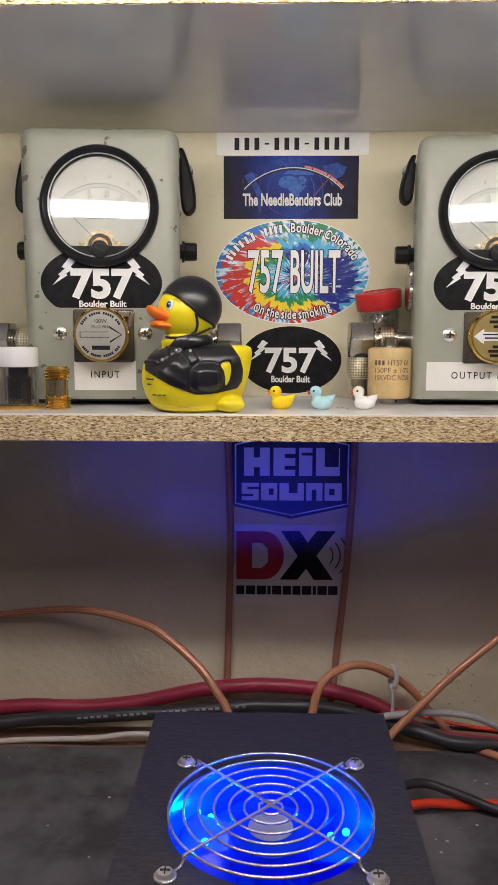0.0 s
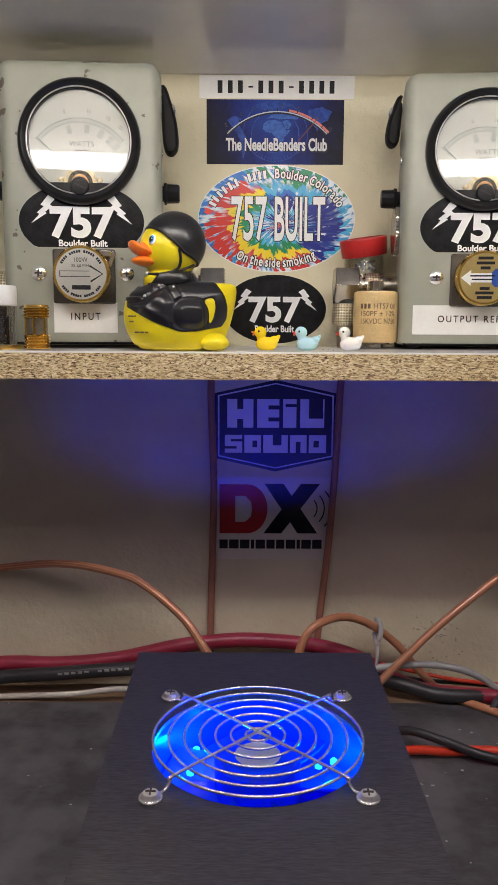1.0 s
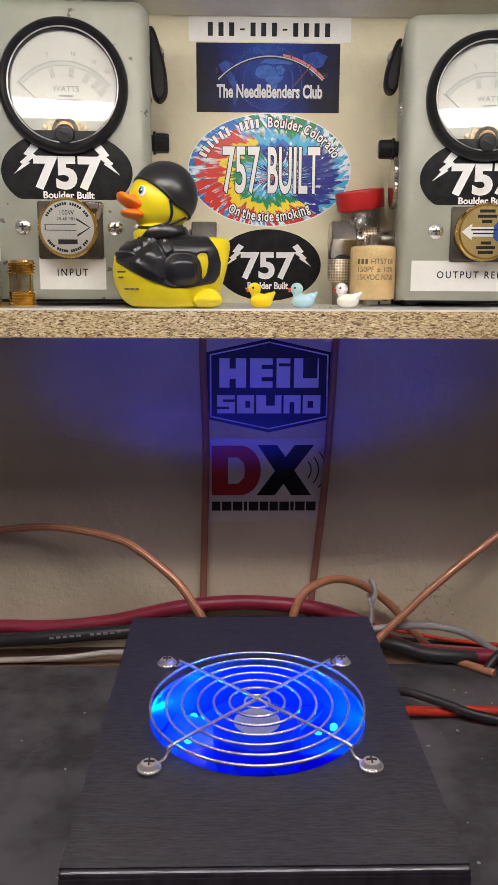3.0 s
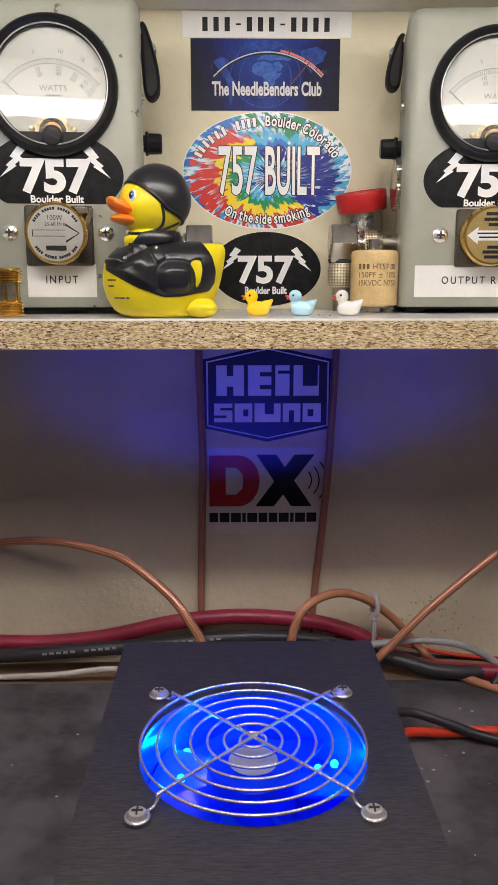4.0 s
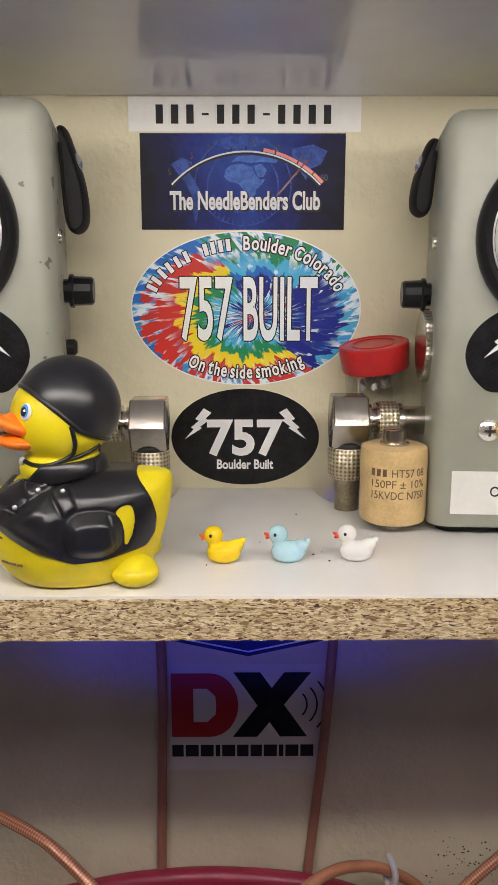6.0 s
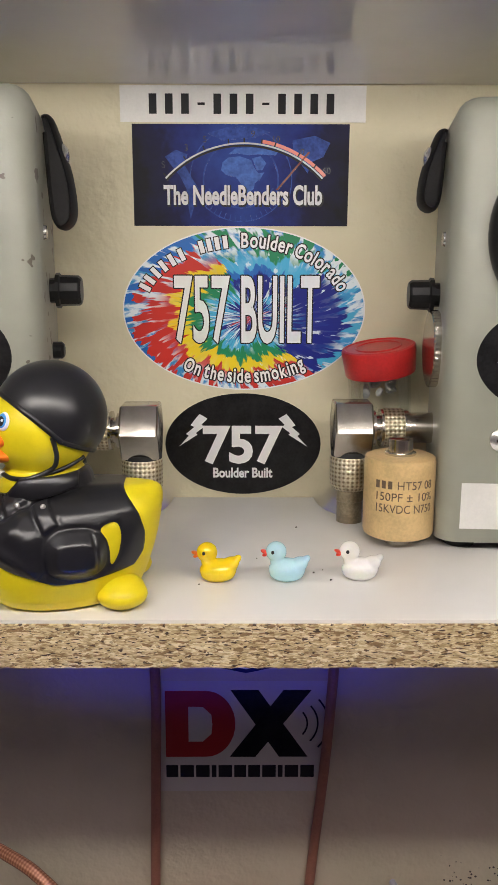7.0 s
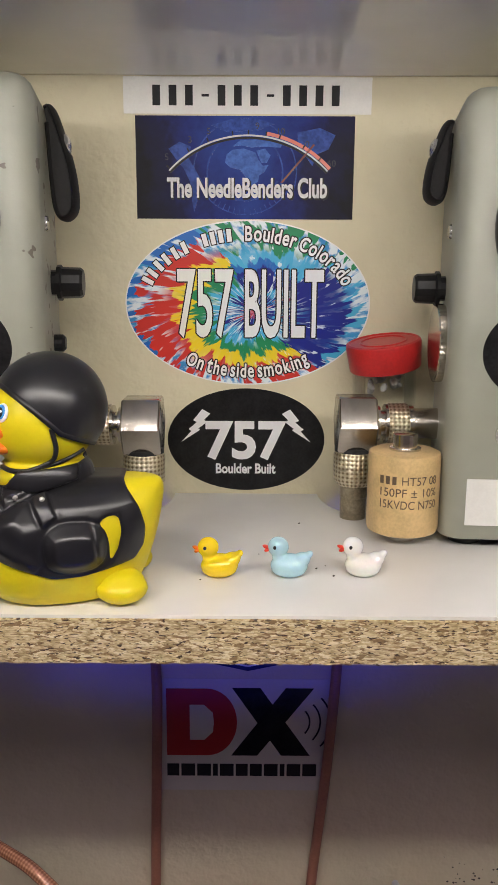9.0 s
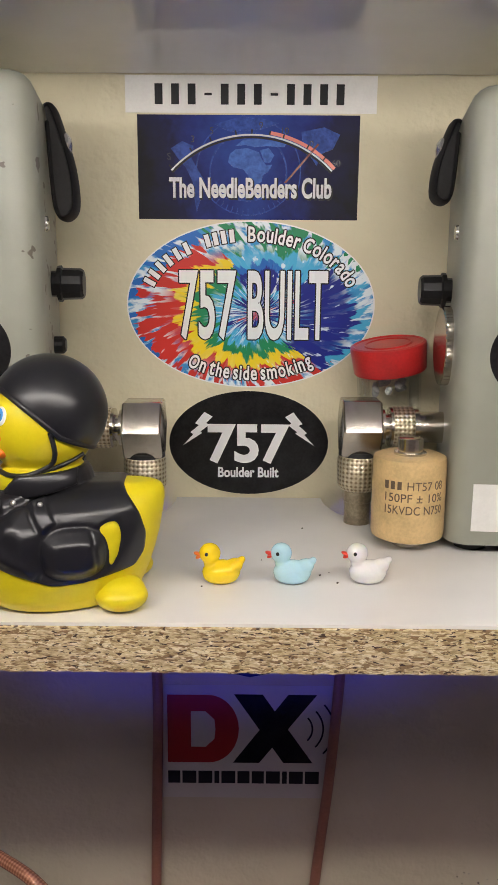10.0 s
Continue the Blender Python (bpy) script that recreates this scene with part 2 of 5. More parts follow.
def knurl():
    n = Nodes("knurled_nickel")
    u = n.add("ShaderNodeUVMap")
    s = n.add("ShaderNodeSeparateXYZ")
    n.link(u.outputs[0], s.inputs[0])
    x = n.math("MULTIPLY", s.outputs[0], 2 * math.pi * 14)
    y = n.math("MULTIPLY", s.outputs[1], 2 * math.pi * 270)
    p = n.math("MULTIPLY", n.math("SINE", n.math("ADD", x, y)), n.math("SINE", n.math("SUBTRACT", x, y)))
    f = n.math("MULTIPLY_ADD", p, 0.5, 0.5)
    n.put("Base Color", n.ramp(f, [(0.1, (0.34, 0.27, 0.17)), (0.6, (0.80, 0.71, 0.54))]))
    n.put("Metallic", 0.95)
    n.put("Roughness", 0.32)
    n.bump(f, 0.7, 0.0006)
    return n.mat


def brushed_black():
    n = Nodes("brushed_black_aluminium")
    a = n.noise(n.coords((130, 1100, 60)), 1.0, 3, 0.6)
    b = n.noise(n.coords((260, 2300, 60)), 1.0, 2, 0.6)
    c = n.noise(n.coords(), 30)
    f = n.math("ADD", n.math("MULTIPLY", a, 0.5), n.math("MULTIPLY", b, 0.5))
    n.put("Base Color", n.ramp(f, [(0.36, (0.072, 0.070, 0.082)), (0.66, (0.135, 0.131, 0.152))]))
    n.put("Roughness", n.math("ADD", n.math("MULTIPLY", f, 0.16), n.math("MULTIPLY_ADD", c, 0.08, 0.20)))
    n.put("Metallic", 0.7)
    n.bump(f, 0.35, 0.0003)
    return n.mat


def mat_rubber():
    """Black desk mat with pale dust specks and scuffs."""
    n = Nodes("dusty_black_mat")
    v = n.coords()
    vo = n.add("ShaderNodeTexVoronoi")
    vo.inputs["Scale"].default_value = 120
    n.link(v, vo.inputs["Vector"])
    near = n.math("LESS_THAN", vo.outputs["Distance"], n.math("MULTIPLY", n.noise(v, 30), 0.22))
    keep = n.math("GREATER_THAN", n.noise(v, 16, 3), 0.55)
    scuff = n.ramp(n.noise(n.coords((1, 3, 1)), 60, 5, 0.7), [(0.54, (0, 0, 0)), (0.68, (0.5, 0.5, 0.5))])
    base = n.ramp(n.noise(v, 26, 4), [(0.38, (0.055, 0.052, 0.055)), (0.62, (0.145, 0.140, 0.145))])
    base = n.mix(scuff, base, (0.12, 0.12, 0.12))
    n.put("Base Color", n.mix(n.math("MULTIPLY", near, keep), base, (0.45, 0.45, 0.43)))
    n.put("Roughness", n.math("MULTIPLY_ADD", n.noise(v, 35, 3), 0.4, 0.3))
    n.bump(n.noise(v, 500, 3), 0.25, 0.0004)
    return n.mat


def tie_dye(a, b):
    """Spiral of dye: blades of colour running out from the centre of an oval a by b."""
    n = Nodes("tie_dye_print")
    v = n.coords((1 / a, 1.0, 1 / b))
    s = n.add("ShaderNodeSeparateXYZ")
    n.link(v, s.inputs[0])
    x, z = n.math("ADD", s.outputs[0], -0.06), n.math("ADD", s.outputs[2], 0.10)
    r = n.math("SQRT", n.math("ADD", n.math("MULTIPLY", x, x), n.math("MULTIPLY", z, z)))
    ang = n.math("ADD", n.math("ARCTAN2", z, x), n.math("MULTIPLY", r, -0.35))

    def blades(k, along, shift, detail=2.0):
        comb = n.add("ShaderNodeCombineXYZ")
        n.link(n.math("MULTIPLY_ADD", n.math("COSINE", ang), k, shift), comb.inputs[0])
        n.link(n.math("MULTIPLY", n.math("SINE", ang), k), comb.inputs[1])
        n.link(n.math("MULTIPLY", r, along), comb.inputs[2])
        return n.noise(comb.outputs[0], 1.0, detail, 0.55)

    wide, slim, streak, soft = blades(3.2, 2.4, 0.0), blades(9.0, 3.5, 7.0, 3.0), blades(10.5, 3.2, 19.0), blades(11.0, 7.0, 31.0, 3.0)
    rr = n.math("ADD", r, n.math("MULTIPLY_ADD", wide, 0.30, -0.15))
    rr = n.math("ADD", rr, n.math("MULTIPLY_ADD", slim, 0.44, -0.22))
    blue, navy, cyan = (0.015, 0.14, 0.52), (0.012, 0.02, 0.23), (0.07, 0.42, 0.68)
    red, yellow, green, white = (0.60, 0.035, 0.025), (0.82, 0.62, 0.02), (0.015, 0.24, 0.10), (0.72, 0.80, 0.84)

    def bands(stops):
        out = []
        for p, c in stops:
            out += [(max(0.0, p - 0.012), out[-1][1]), (p + 0.012, c)] if out else [(0.0, c)]
        return n.ramp(rr, out)

    left = bands([(0, red), (0.07, navy), (0.20, cyan), (0.36, green), (0.56, yellow), (0.68, red), (1.20, blue)])
    right = bands([(0, red), (0.08, navy), (0.22, red), (0.27, navy), (0.80, cyan), (0.90, white), (1.0, green)])
    low = bands([(0, navy), (0.22, cyan), (0.36, green), (0.50, yellow), (0.64, red), (1.12, blue)])
    top = bands([(0, navy), (0.12, red), (0.17, navy), (0.48, blue), (0.60, cyan), (0.78, green)])
    wob = n.math("MULTIPLY_ADD", slim, 0.5, -0.25)
    side = n.math("GREATER_THAN", n.math("ADD", x, wob), 0.22)
    under = n.math("GREATER_THAN", n.math("ADD", n.math("MULTIPLY", z, -1.0), wob), n.math("MULTIPLY_ADD", x, 0.75, 0.22))
    over = n.math("GREATER_THAN", n.math("ADD", z, wob), n.math("ADD", n.math("MAXIMUM", n.math("MULTIPLY", x, 0.75), n.math("MULTIPLY", x, -1.9)), 0.16))
    col = n.mix(side, left, right)
    col = n.mix(under, col, low)
    col = n.mix(over, col, top)
    # undyed white and washed-out blue between the blades, near the centre and towards the rim
    ringed = n.ramp(r, [(0.0, (0.3, 0.3, 0.3)), (0.18, (1, 1, 1)), (0.34, (0.75, 0.75, 0.75)), (0.46, (0, 0, 0)), (0.70, (0.1, 0.1, 0.1)), (0.84, (1, 1, 1))])
    pale = n.ramp(streak, [(0.515, (0, 0, 0)), (0.555, (1, 1, 1))])
    wash = n.mix(n.ramp(soft, [(0.44, (0, 0, 0)), (0.56, (1, 1, 1))]), n.mix(wide, blue, cyan), white)
    col = n.mix(n.math("MULTIPLY", pale, ringed), col, wash)
    vein = n.ramp(soft, [(0.63, (0, 0, 0)), (0.67, (0.85, 0.85, 0.85))])
    col = n.mix(n.math("MULTIPLY", vein, n.math("GREATER_THAN", n.math("ADD", x, wob), -0.30)), col, white)
    n.put("Base Color", col)
    n.put("Roughness", 0.3)
    n.put("Specular IOR Level", 0.3)
    n.bump(n.noise(n.coords(), 160, 2), 0.12, 0.0008)
    return n.mat


def club_print():
    """Deep blue print, black to the sides, with a faint mottling."""
    n = Nodes("deep_blue_print")
    v = n.coords()
    s = n.add("ShaderNodeSeparateXYZ")
    n.link(v, s.inputs[0])
    x = n.math("ABSOLUTE", n.math("MULTIPLY", s.outputs[0], 1 / 0.049))
    m = n.noise(v, 55, 5, 0.65)
    f = n.math("ADD", x, n.math("MULTIPLY_ADD", m, 0.9, -0.45))
    f = n.math("ADD", f, n.math("MULTIPLY", s.outputs[2], -6.0))
    n.put("Base Color", n.ramp(f, [(0.0, (0.018, 0.050, 0.26)), (0.38, (0.012, 0.022, 0.16)), (0.66, (0.009, 0.010, 0.05)), (1.0, (0.008, 0.008, 0.014))]))
    n.put("Roughness", 0.42)
    n.put("Specular IOR Level", 0.12)
    n.bump(n.noise(v, 140, 2), 0.1, 0.0008)
    return n.mat


def pane(name, gloss=0.03, sheen=0.6):
    """A thin clear sheet: see-through, with a mirror sheen that grows at a slant."""
    n = Nodes(name)
    clear = n.add("ShaderNodeBsdfTransparent")
    clear.inputs[0].default_value = (0.985, 0.99, 0.985, 1)
    shine = n.add("ShaderNodeBsdfGlossy")
    shine.inputs["Roughness"].default_value = gloss
    fr = n.add("ShaderNodeFresnel")
    fr.inputs[0].default_value = 1.5
    mx = n.add("ShaderNodeMixShader")
    n.link(n.math("MULTIPLY", fr.outputs[0], sheen), mx.inputs[0])
    n.link(clear.outputs[0], mx.inputs[1])
    n.link(shine.outputs[0], mx.inputs[2])
    n.link(mx.outputs[0], n.tree.nodes["Material Output"].inputs[0])
    return n.mat


def glow(name, col, strength):
    n = Nodes(name)
    n.put("Base Color", (*col, 1))
    n.put("Emission Color", (*col, 1))
    n.put("Emission Strength", strength)
    return n.mat


def fan_plastic():
    """Blue plastic that lets light through."""
    n = Nodes("clear_blue_plastic")
    n.put("Base Color", (0.004, 0.055, 0.66, 1))
    n.put("Roughness", 0.2)
    thru = n.add("ShaderNodeBsdfTranslucent")
    thru.inputs[0].default_value = (0.005, 0.075, 0.85, 1)
    mx = n.add("ShaderNodeMixShader")
    mx.inputs[0].default_value = 0.45
    n.link(n.bsdf.outputs[0], mx.inputs[1])
    n.link(thru.outputs[0], mx.inputs[2])
    n.link(mx.outputs[0], n.tree.nodes["Material Output"].inputs[0])
    n.bump(n.noise(n.coords(), 60, 2), 0.1, 0.001)
    return n.mat


WALL, MELAMINE, CHIP = wall_paint(), melamine(), chipboard()
PAINT_WORN, PAINT = grey_paint("worn_grey_paint", 0.105), grey_paint("grey_paint", 0.0)
BRAID, KNURL, BRUSHED, RUBBER_MAT = braid(), knurl(), brushed_black(), mat_rubber()
BLACK = surf("black_plastic", (0.014, 0.014, 0.015), 0.32, var=0.25)
BLACK.node_tree.nodes["Principled BSDF"].inputs["Specular IOR Level"].default_value = 0.25
LEATHER = surf("black_leather", (0.012, 0.011, 0.011), 0.6, var=0.3, bump=0.3)
LEATHER.node_tree.nodes["Principled BSDF"].inputs["Specular IOR Level"].default_value = 0.25
RUBBER = surf("black_rubber", (0.02, 0.02, 0.02), 0.7)
NICKEL = surf("tarnished_nickel", (0.60, 0.56, 0.50), 0.22, 1.0, var=0.10, fine=300, bump=0.015)
CHROME = surf("chrome", (0.78, 0.77, 0.75), 0.2, 0.85, var=0.06, bump=0.03)
STEEL = surf("zinc_steel", (0.62, 0.61, 0.59), 0.34, 0.65, var=0.15)
BRASS = surf("yellow_brass", (0.72, 0.47, 0.13), 0.25, 1.0, var=0.15)
GOLD_FACE = surf("engraved_brass", (0.42, 0.31, 0.12), 0.4, 0.6, var=0.12)
SILVER_FACE = surf("satin_silver", (0.52, 0.51, 0.47), 0.4, 0.6, var=0.08)
DULL_BRASS = surf("dull_brass", (0.56, 0.47, 0.30), 0.4, 0.7, var=0.35, scale=500)
DARK_BRONZE = surf("dark_bronze", (0.075, 0.065, 0.055), 0.45, 0.5, var=0.3)
DIAL = surf("dial_card", (0.50, 0.50, 0.46), 0.5, var=0.04, bump=0)
INK = surf("black_ink", (0.02, 0.02, 0.022), 0.5, var=0.1, bump=0)
INK.node_tree.nodes["Principled BSDF"].inputs["Specular IOR Level"].default_value = 0.2
GREY_INK = surf("grey_ink", (0.20, 0.20, 0.20), 0.5, var=0.1, bump=0)
PAPER = surf("white_label", (0.78, 0.77, 0.74), 0.4, var=0.04, bump=0.05)
VINYL_BLACK = surf("black_vinyl", (0.013, 0.013, 0.014), 0.25, var=0.3, bump=0.15, scale=120, depth=0.0006)
VINYL_BLACK.node_tree.nodes["Principled BSDF"].inputs["Specular IOR Level"].default_value = 0.3
VINYL_WHITE = surf("white_vinyl", (0.80, 0.80, 0.80), 0.35, var=0.03, bump=0)
VINYL_RED = surf("red_vinyl", (0.42, 0.016, 0.02), 0.35, var=0.06, bump=0)
VINYL_NAVY = surf("navy_vinyl", (0.010, 0.012, 0.035), 0.35, var=0.06, bump=0)
PRINT_PALE = surf("pale_blue_print", (0.024, 0.058, 0.27), 0.3, var=0.3, scale=200, bump=0)
PRINT_PALE.node_tree.nodes["Principled BSDF"].inputs["Specular IOR Level"].default_value = 0.1
PRINT_RED = surf("salmon_print", (0.60, 0.14, 0.11), 0.3, var=0.05, bump=0)
PRINT_LETTER = surf("printed_white", (0.58, 0.58, 0.60), 0.4, var=0.12, scale=400, bump=0)
PRINT_GREY = surf("grey_print", (0.45, 0.46, 0.48), 0.3, var=0.05, bump=0)
CLEAR_TAPE = surf("pale_sticker_backing", (0.66, 0.63, 0.55), 0.3, var=0.03, bump=0.05)
YELLOW = surf("yellow_vinyl_rubber", (0.76, 0.62, 0.010), 0.42, var=0.03, bump=0.02, sss=0.12)
YELLOW_TOY = surf("yellow_resin", (0.90, 0.65, 0.010), 0.2, var=0.015, bump=0.02, sss=0.25, coat=0.2)
BLUE_TOY = surf("pale_blue_resin", (0.46, 0.71, 0.80), 0.16, var=0.04, bump=0.02, sss=0.25, coat=0.2)
WHITE_TOY = surf("white_resin", (0.82, 0.81, 0.79), 0.16, var=0.04, bump=0.02, sss=0.25, coat=0.2)
ORANGE = surf("orange_vinyl", (0.85, 0.20, 0.012), 0.32, var=0.08, bump=0.05, sss=0.1)
RED_TOY = surf("red_paint", (0.75, 0.06, 0.03), 0.3, var=0.05, bump=0)
JACKET = surf("black_jacket_rubber", (0.014, 0.014, 0.017), 0.32, var=0.15, scale=60, fine=350, bump=0.10, depth=0.0004)
JACKET.node_tree.nodes["Principled BSDF"].inputs["Specular IOR Level"].default_value = 0.55
EYE_BLUE = surf("eye_blue", (0.05, 0.30, 0.70), 0.3, var=0.05, bump=0)
CERAMIC = surf("tan_ceramic", (0.62, 0.44, 0.21), 0.38, var=0.14, scale=90, bump=0.08)
TAN_INK = surf("brown_ink", (0.13, 0.085, 0.05), 0.5, var=0.2, bump=0)
RED_CAP = surf("red_plastic_cap", (0.50, 0.022, 0.024), 0.3, var=0.12, bump=0.08)
COPPER_SHEATH = surf("brown_sheath", (0.50, 0.22, 0.115), 0.32, var=0.15, bump=0.06)
DARK_SHEATH = surf("dark_brown_sheath", (0.34, 0.15, 0.10), 0.35, var=0.15, bump=0.06)
RED_CABLE = surf("maroon_cable", (0.30, 0.022, 0.05), 0.4, var=0.15, bump=0.08)
RED_WIRE = surf("red_wire", (0.68, 0.05, 0.02), 0.35, var=0.1)
BLACK_CABLE = surf("black_cable", (0.03, 0.03, 0.033), 0.42, var=0.2)
GREY_CABLE = surf("grey_cable", (0.36, 0.36, 0.35), 0.45, var=0.1)
TIE_PLASTIC = surf("pale_tie_plastic", (0.58, 0.57, 0.55), 0.3, var=0.06)
WHITE_CABLE = surf("off_white_cable", (0.62, 0.58, 0.50), 0.45, var=0.1)
DESKTOP = surf("brown_laminate", (0.26, 0.17, 0.10), 0.4, var=0.2, stretch=(1, 8, 1))
CARPET = surf("grey_carpet", (0.18, 0.17, 0.16), 0.9, var=0.3)
ROOM_WHITE = surf("room_white", (0.72, 0.71, 0.68), 0.7, var=0.04, scale=5)
CLEAR = pane("clear_glass")
VIAL = pane("clear_vial_plastic", 0.12, 0.3)
FAN_BLUE = fan_plastic()
TUBE_GLOW = glow("lamp_tube", (1.0, 0.935, 0.875), TUBE_POWER)
LED_GLOW = glow("cyan_led", (0.01, 0.30, 1.0), 3.0)

# ---- setting ----
def flat(name, size, at, mat, label, category):
    return tagged(part(name, box(size, at, 0.0), mat), label, category, kind="structure")


flat("wall_north", (4.2, 0.1, 2.5), (0, 0.05, 1.25), WALL, "cream wall with fine orange-peel texture", "wall")
flat("wall_south", (4.2, 0.1, 2.5), (0, -3.55, 1.25), ROOM_WHITE, "plain off-white wall", "wall")
flat("wall_west", (0.1, 3.5, 2.5), (-2.05, -1.75, 1.25), ROOM_WHITE, "plain off-white wall", "wall")
flat("wall_east", (0.1, 3.5, 2.5), (2.05, -1.75, 1.25), ROOM_WHITE, "plain off-white wall", "wall")
flat("floor", (4.2, 3.7, 0.1), (0, -1.75, -0.05), CARPET, "plain grey carpet floor", "floor")
flat("ceiling", (4.2, 3.7, 0.1), (0, -1.75, 2.55), ROOM_WHITE, "plain white ceiling", "ceiling")


def shelf(name, z0, z1, front, notches, label, gap=0.0006):
    """A laminated board: white faces, raw chipboard front edge, cable notches at the back."""
    ob = thing(name, (0, 0, z0), label, "shelf")
    out = [(-0.6, front + 0.001), (0.6, front + 0.001), (0.6, -gap)]
    for x, r, d in notches:
        out += [(x + r * math.cos(a), -gap - d * math.sin(a)) for a in [math.pi * i / 16 for i in range(17)]]
    out.append((-0.6, -gap))
    bm = bmesh.new()
    f = bm.faces.new([bm.verts.new((x, y, 0)) for x, y in out])
    up = bmesh.ops.extrude_face_region(bm, geom=[f])
    bmesh.ops.translate(bm, vec=(0, 0, z1 - z0), verts=[v for v in up["geom"] if isinstance(v, bmesh.types.BMVert)])
    bmesh.ops.triangulate(bm, faces=[f for f in bm.faces if len(f.verts) > 4])
    part("board", bm, MELAMINE, ob, "white melamine board")
    edge = bmesh.new()
    cols, rows = 900, 10
    grid = []
    for i in range(cols + 1):
        x = -0.6 + 1.2 * i / cols
        line = []
        for j in range(rows + 1):
            z = 0.0002 + (z1 - z0 - 0.0012) * j / rows
            rag = noise.noise((x * 420, j * 0.9, 3)) * 0.0005
            if j == 0:
                z += abs(noise.noise((x * 330, 7, 1))) * -0.0009
            line.append(edge.verts.new((x, front - 0.0004 + rag, z)))
        grid.append(line)
    for i in range(cols):
        for j in range(rows):
            edge.faces.new((grid[i][j], grid[i + 1][j], grid[i + 1][j + 1], grid[i][j + 1]))
    back = [[edge.verts.new((grid[i][j].co.x, front + 0.0008, grid[i][j].co.z)) for i in range(cols + 1)] for j in (0, rows)]
    for i in range(cols):
        edge.faces.new((grid[i][0], back[0][i], back[0][i + 1], grid[i + 1][0]))
        edge.faces.new((grid[i][rows], grid[i + 1][rows], back[1][i + 1], back[1][i]))
    part("raw_edge", edge, CHIP, ob, "rough sawn chipboard edge", smooth=50)
    return ob


shelf("lower_shelf", SHELF - 0.0155, SHELF, SHELF_FRONT, [(0.049, 0.0155, 0.032), (-0.046, 0.0110, 0.032)], "white melamine shelf with raw chipboard front edge")
shelf("upper_shelf", UPPER, UPPER + 0.0155, UPPER_FRONT, [], "white glossy melamine shelf above the meters", 0.0014)
for x in (-0.61, 0.61):
    tagged(part("shelf_end_panel", box((0.018, 0.219, 0.52), (x, -0.1115, DESK + 0.26), 0.001), MELAMINE), "white melamine end panel carrying the shelves", "panel", "shelf end panels")

desk = thing("desk", (0, 0, 0), "brown laminate desk against the wall", "desk")
part("desktop", box((1.6, 0.75, 0.03), (0, -0.3755, DESK - 0.015), 0.002), DESKTOP, desk)
for x in (-0.75, 0.75):
    for y in (-0.05, -0.7):
        part("leg", box((0.05, 0.05, DESK - 0.03), (x, y, (DESK - 0.03) / 2), 0.003), BLACK, desk)
tagged(part("desk_mat", box((1.3, 0.60, 0.003), (0, -0.338, DESK + 0.0015), 0.001), RUBBER_MAT), "black rubber desk mat dusted with pale specks", "mat")

lamp = thing("under_shelf_lamp", (0, -0.302, UPPER - 0.004), "white under-shelf lamp with a lit tube", "lamp")
part("housing", box((0.54, 0.070, 0.016), (0, 0.024, 0.024), 0.003), GREY_CABLE, lamp)
for x in (-0.245, 0.245):
    part("end_holder", box((0.016, 0.026, 0.030), (x, 0.0, 0.0), 0.003), VINYL_WHITE, lamp)
part("tube", lathe([(0.001, -0.24), (0.007, -0.24), (0.007, 0.24), (0.001, 0.24)], 20, pose(0, 0.0, 0.004) @ ALONG_X), TUBE_GLOW, lamp, "bright fluorescent tube", smooth=40)

# added, unseen fill light; its pinkish glow lifts the wall below the shelf
panel = thing("unseen_fill_panel", (0, -1.6, 2.47), "added fill light at the ceiling, out of view", "ceiling light")
part("frame", box((1.3, 0.7, 0.028), (0, 0, 0.0155), 0.004), VINYL_WHITE, panel)
part("diffuser", box((1.22, 0.62, 0.004), (0, 0, -0.001)), glow("fill_panel_glow", (1.0, 0.79, 0.94), FILL_POWER), panel, "glowing face of the added fill light")

# ---- stickers on the wall ----
def bolt(x, z, size, flip, thick, bm=None, y=0.0):
    """A lightning flash leaning outwards."""
    s = [(0.39, 0.98), (0.87, 0.70), (0.50, 0.33), (0.67, 0.20), (0.15, -0.19), (0.26, -0.28), (-0.85, -1.0), (-0.26, -0.35), (-0.43, -0.24), (0.07, 0.19), (-0.15, 0.30)]
    pts = [(x + flip * size * a, z + size * b) for a, b in s]
    return plate(pts, thick, bm, (0, y, 0))


number = thing("number_label", (-0.001, 0, 1.2005), "white paper strip with a row of black characters", "label")
part("strip", plate(block(0.109, 0.0152), 0.0003), PAPER, number)
for i in range(12):
    dash = i in (3, 7)
    part("dash" if dash else "character", plate(block(0.0032 if dash else 0.0034, 0.0010 if dash else 0.0084, -0.0400 + 0.00715 * i, 0.0), 0.0002, None, (0, -0.0003, 0)), INK, number)

club = thing("club_sign", (-0.002, 0, 1.1702), "dark blue printed sign with a meter scale and globe", "sign")
part("panel", plate(block(0.097, 0.0438), 0.0005), club_print(), club)
mid_blue = surf("mid_blue_print", (0.045, 0.115, 0.40), 0.3, var=0.25, scale=300, bump=0)
mid_blue.node_tree.nodes["Principled BSDF"].inputs["Specular IOR Level"].default_value = 0.1
AFRICA = [(-0.0082, 0.0057), (-0.0056, 0.0077), (-0.0005, 0.0083), (0.0046, 0.0066), (0.0059, 0.0036), (0.0080, 0.0010), (0.0105, 0.0014), (0.0088, -0.0015), (0.0063, -0.0032), (0.0059, -0.0058), (0.0029, -0.0075), (0.0020, -0.0071), (-0.0001, -0.0032), (-0.0022, -0.0007), (-0.0065, 0.0002), (-0.0089, 0.0023)]
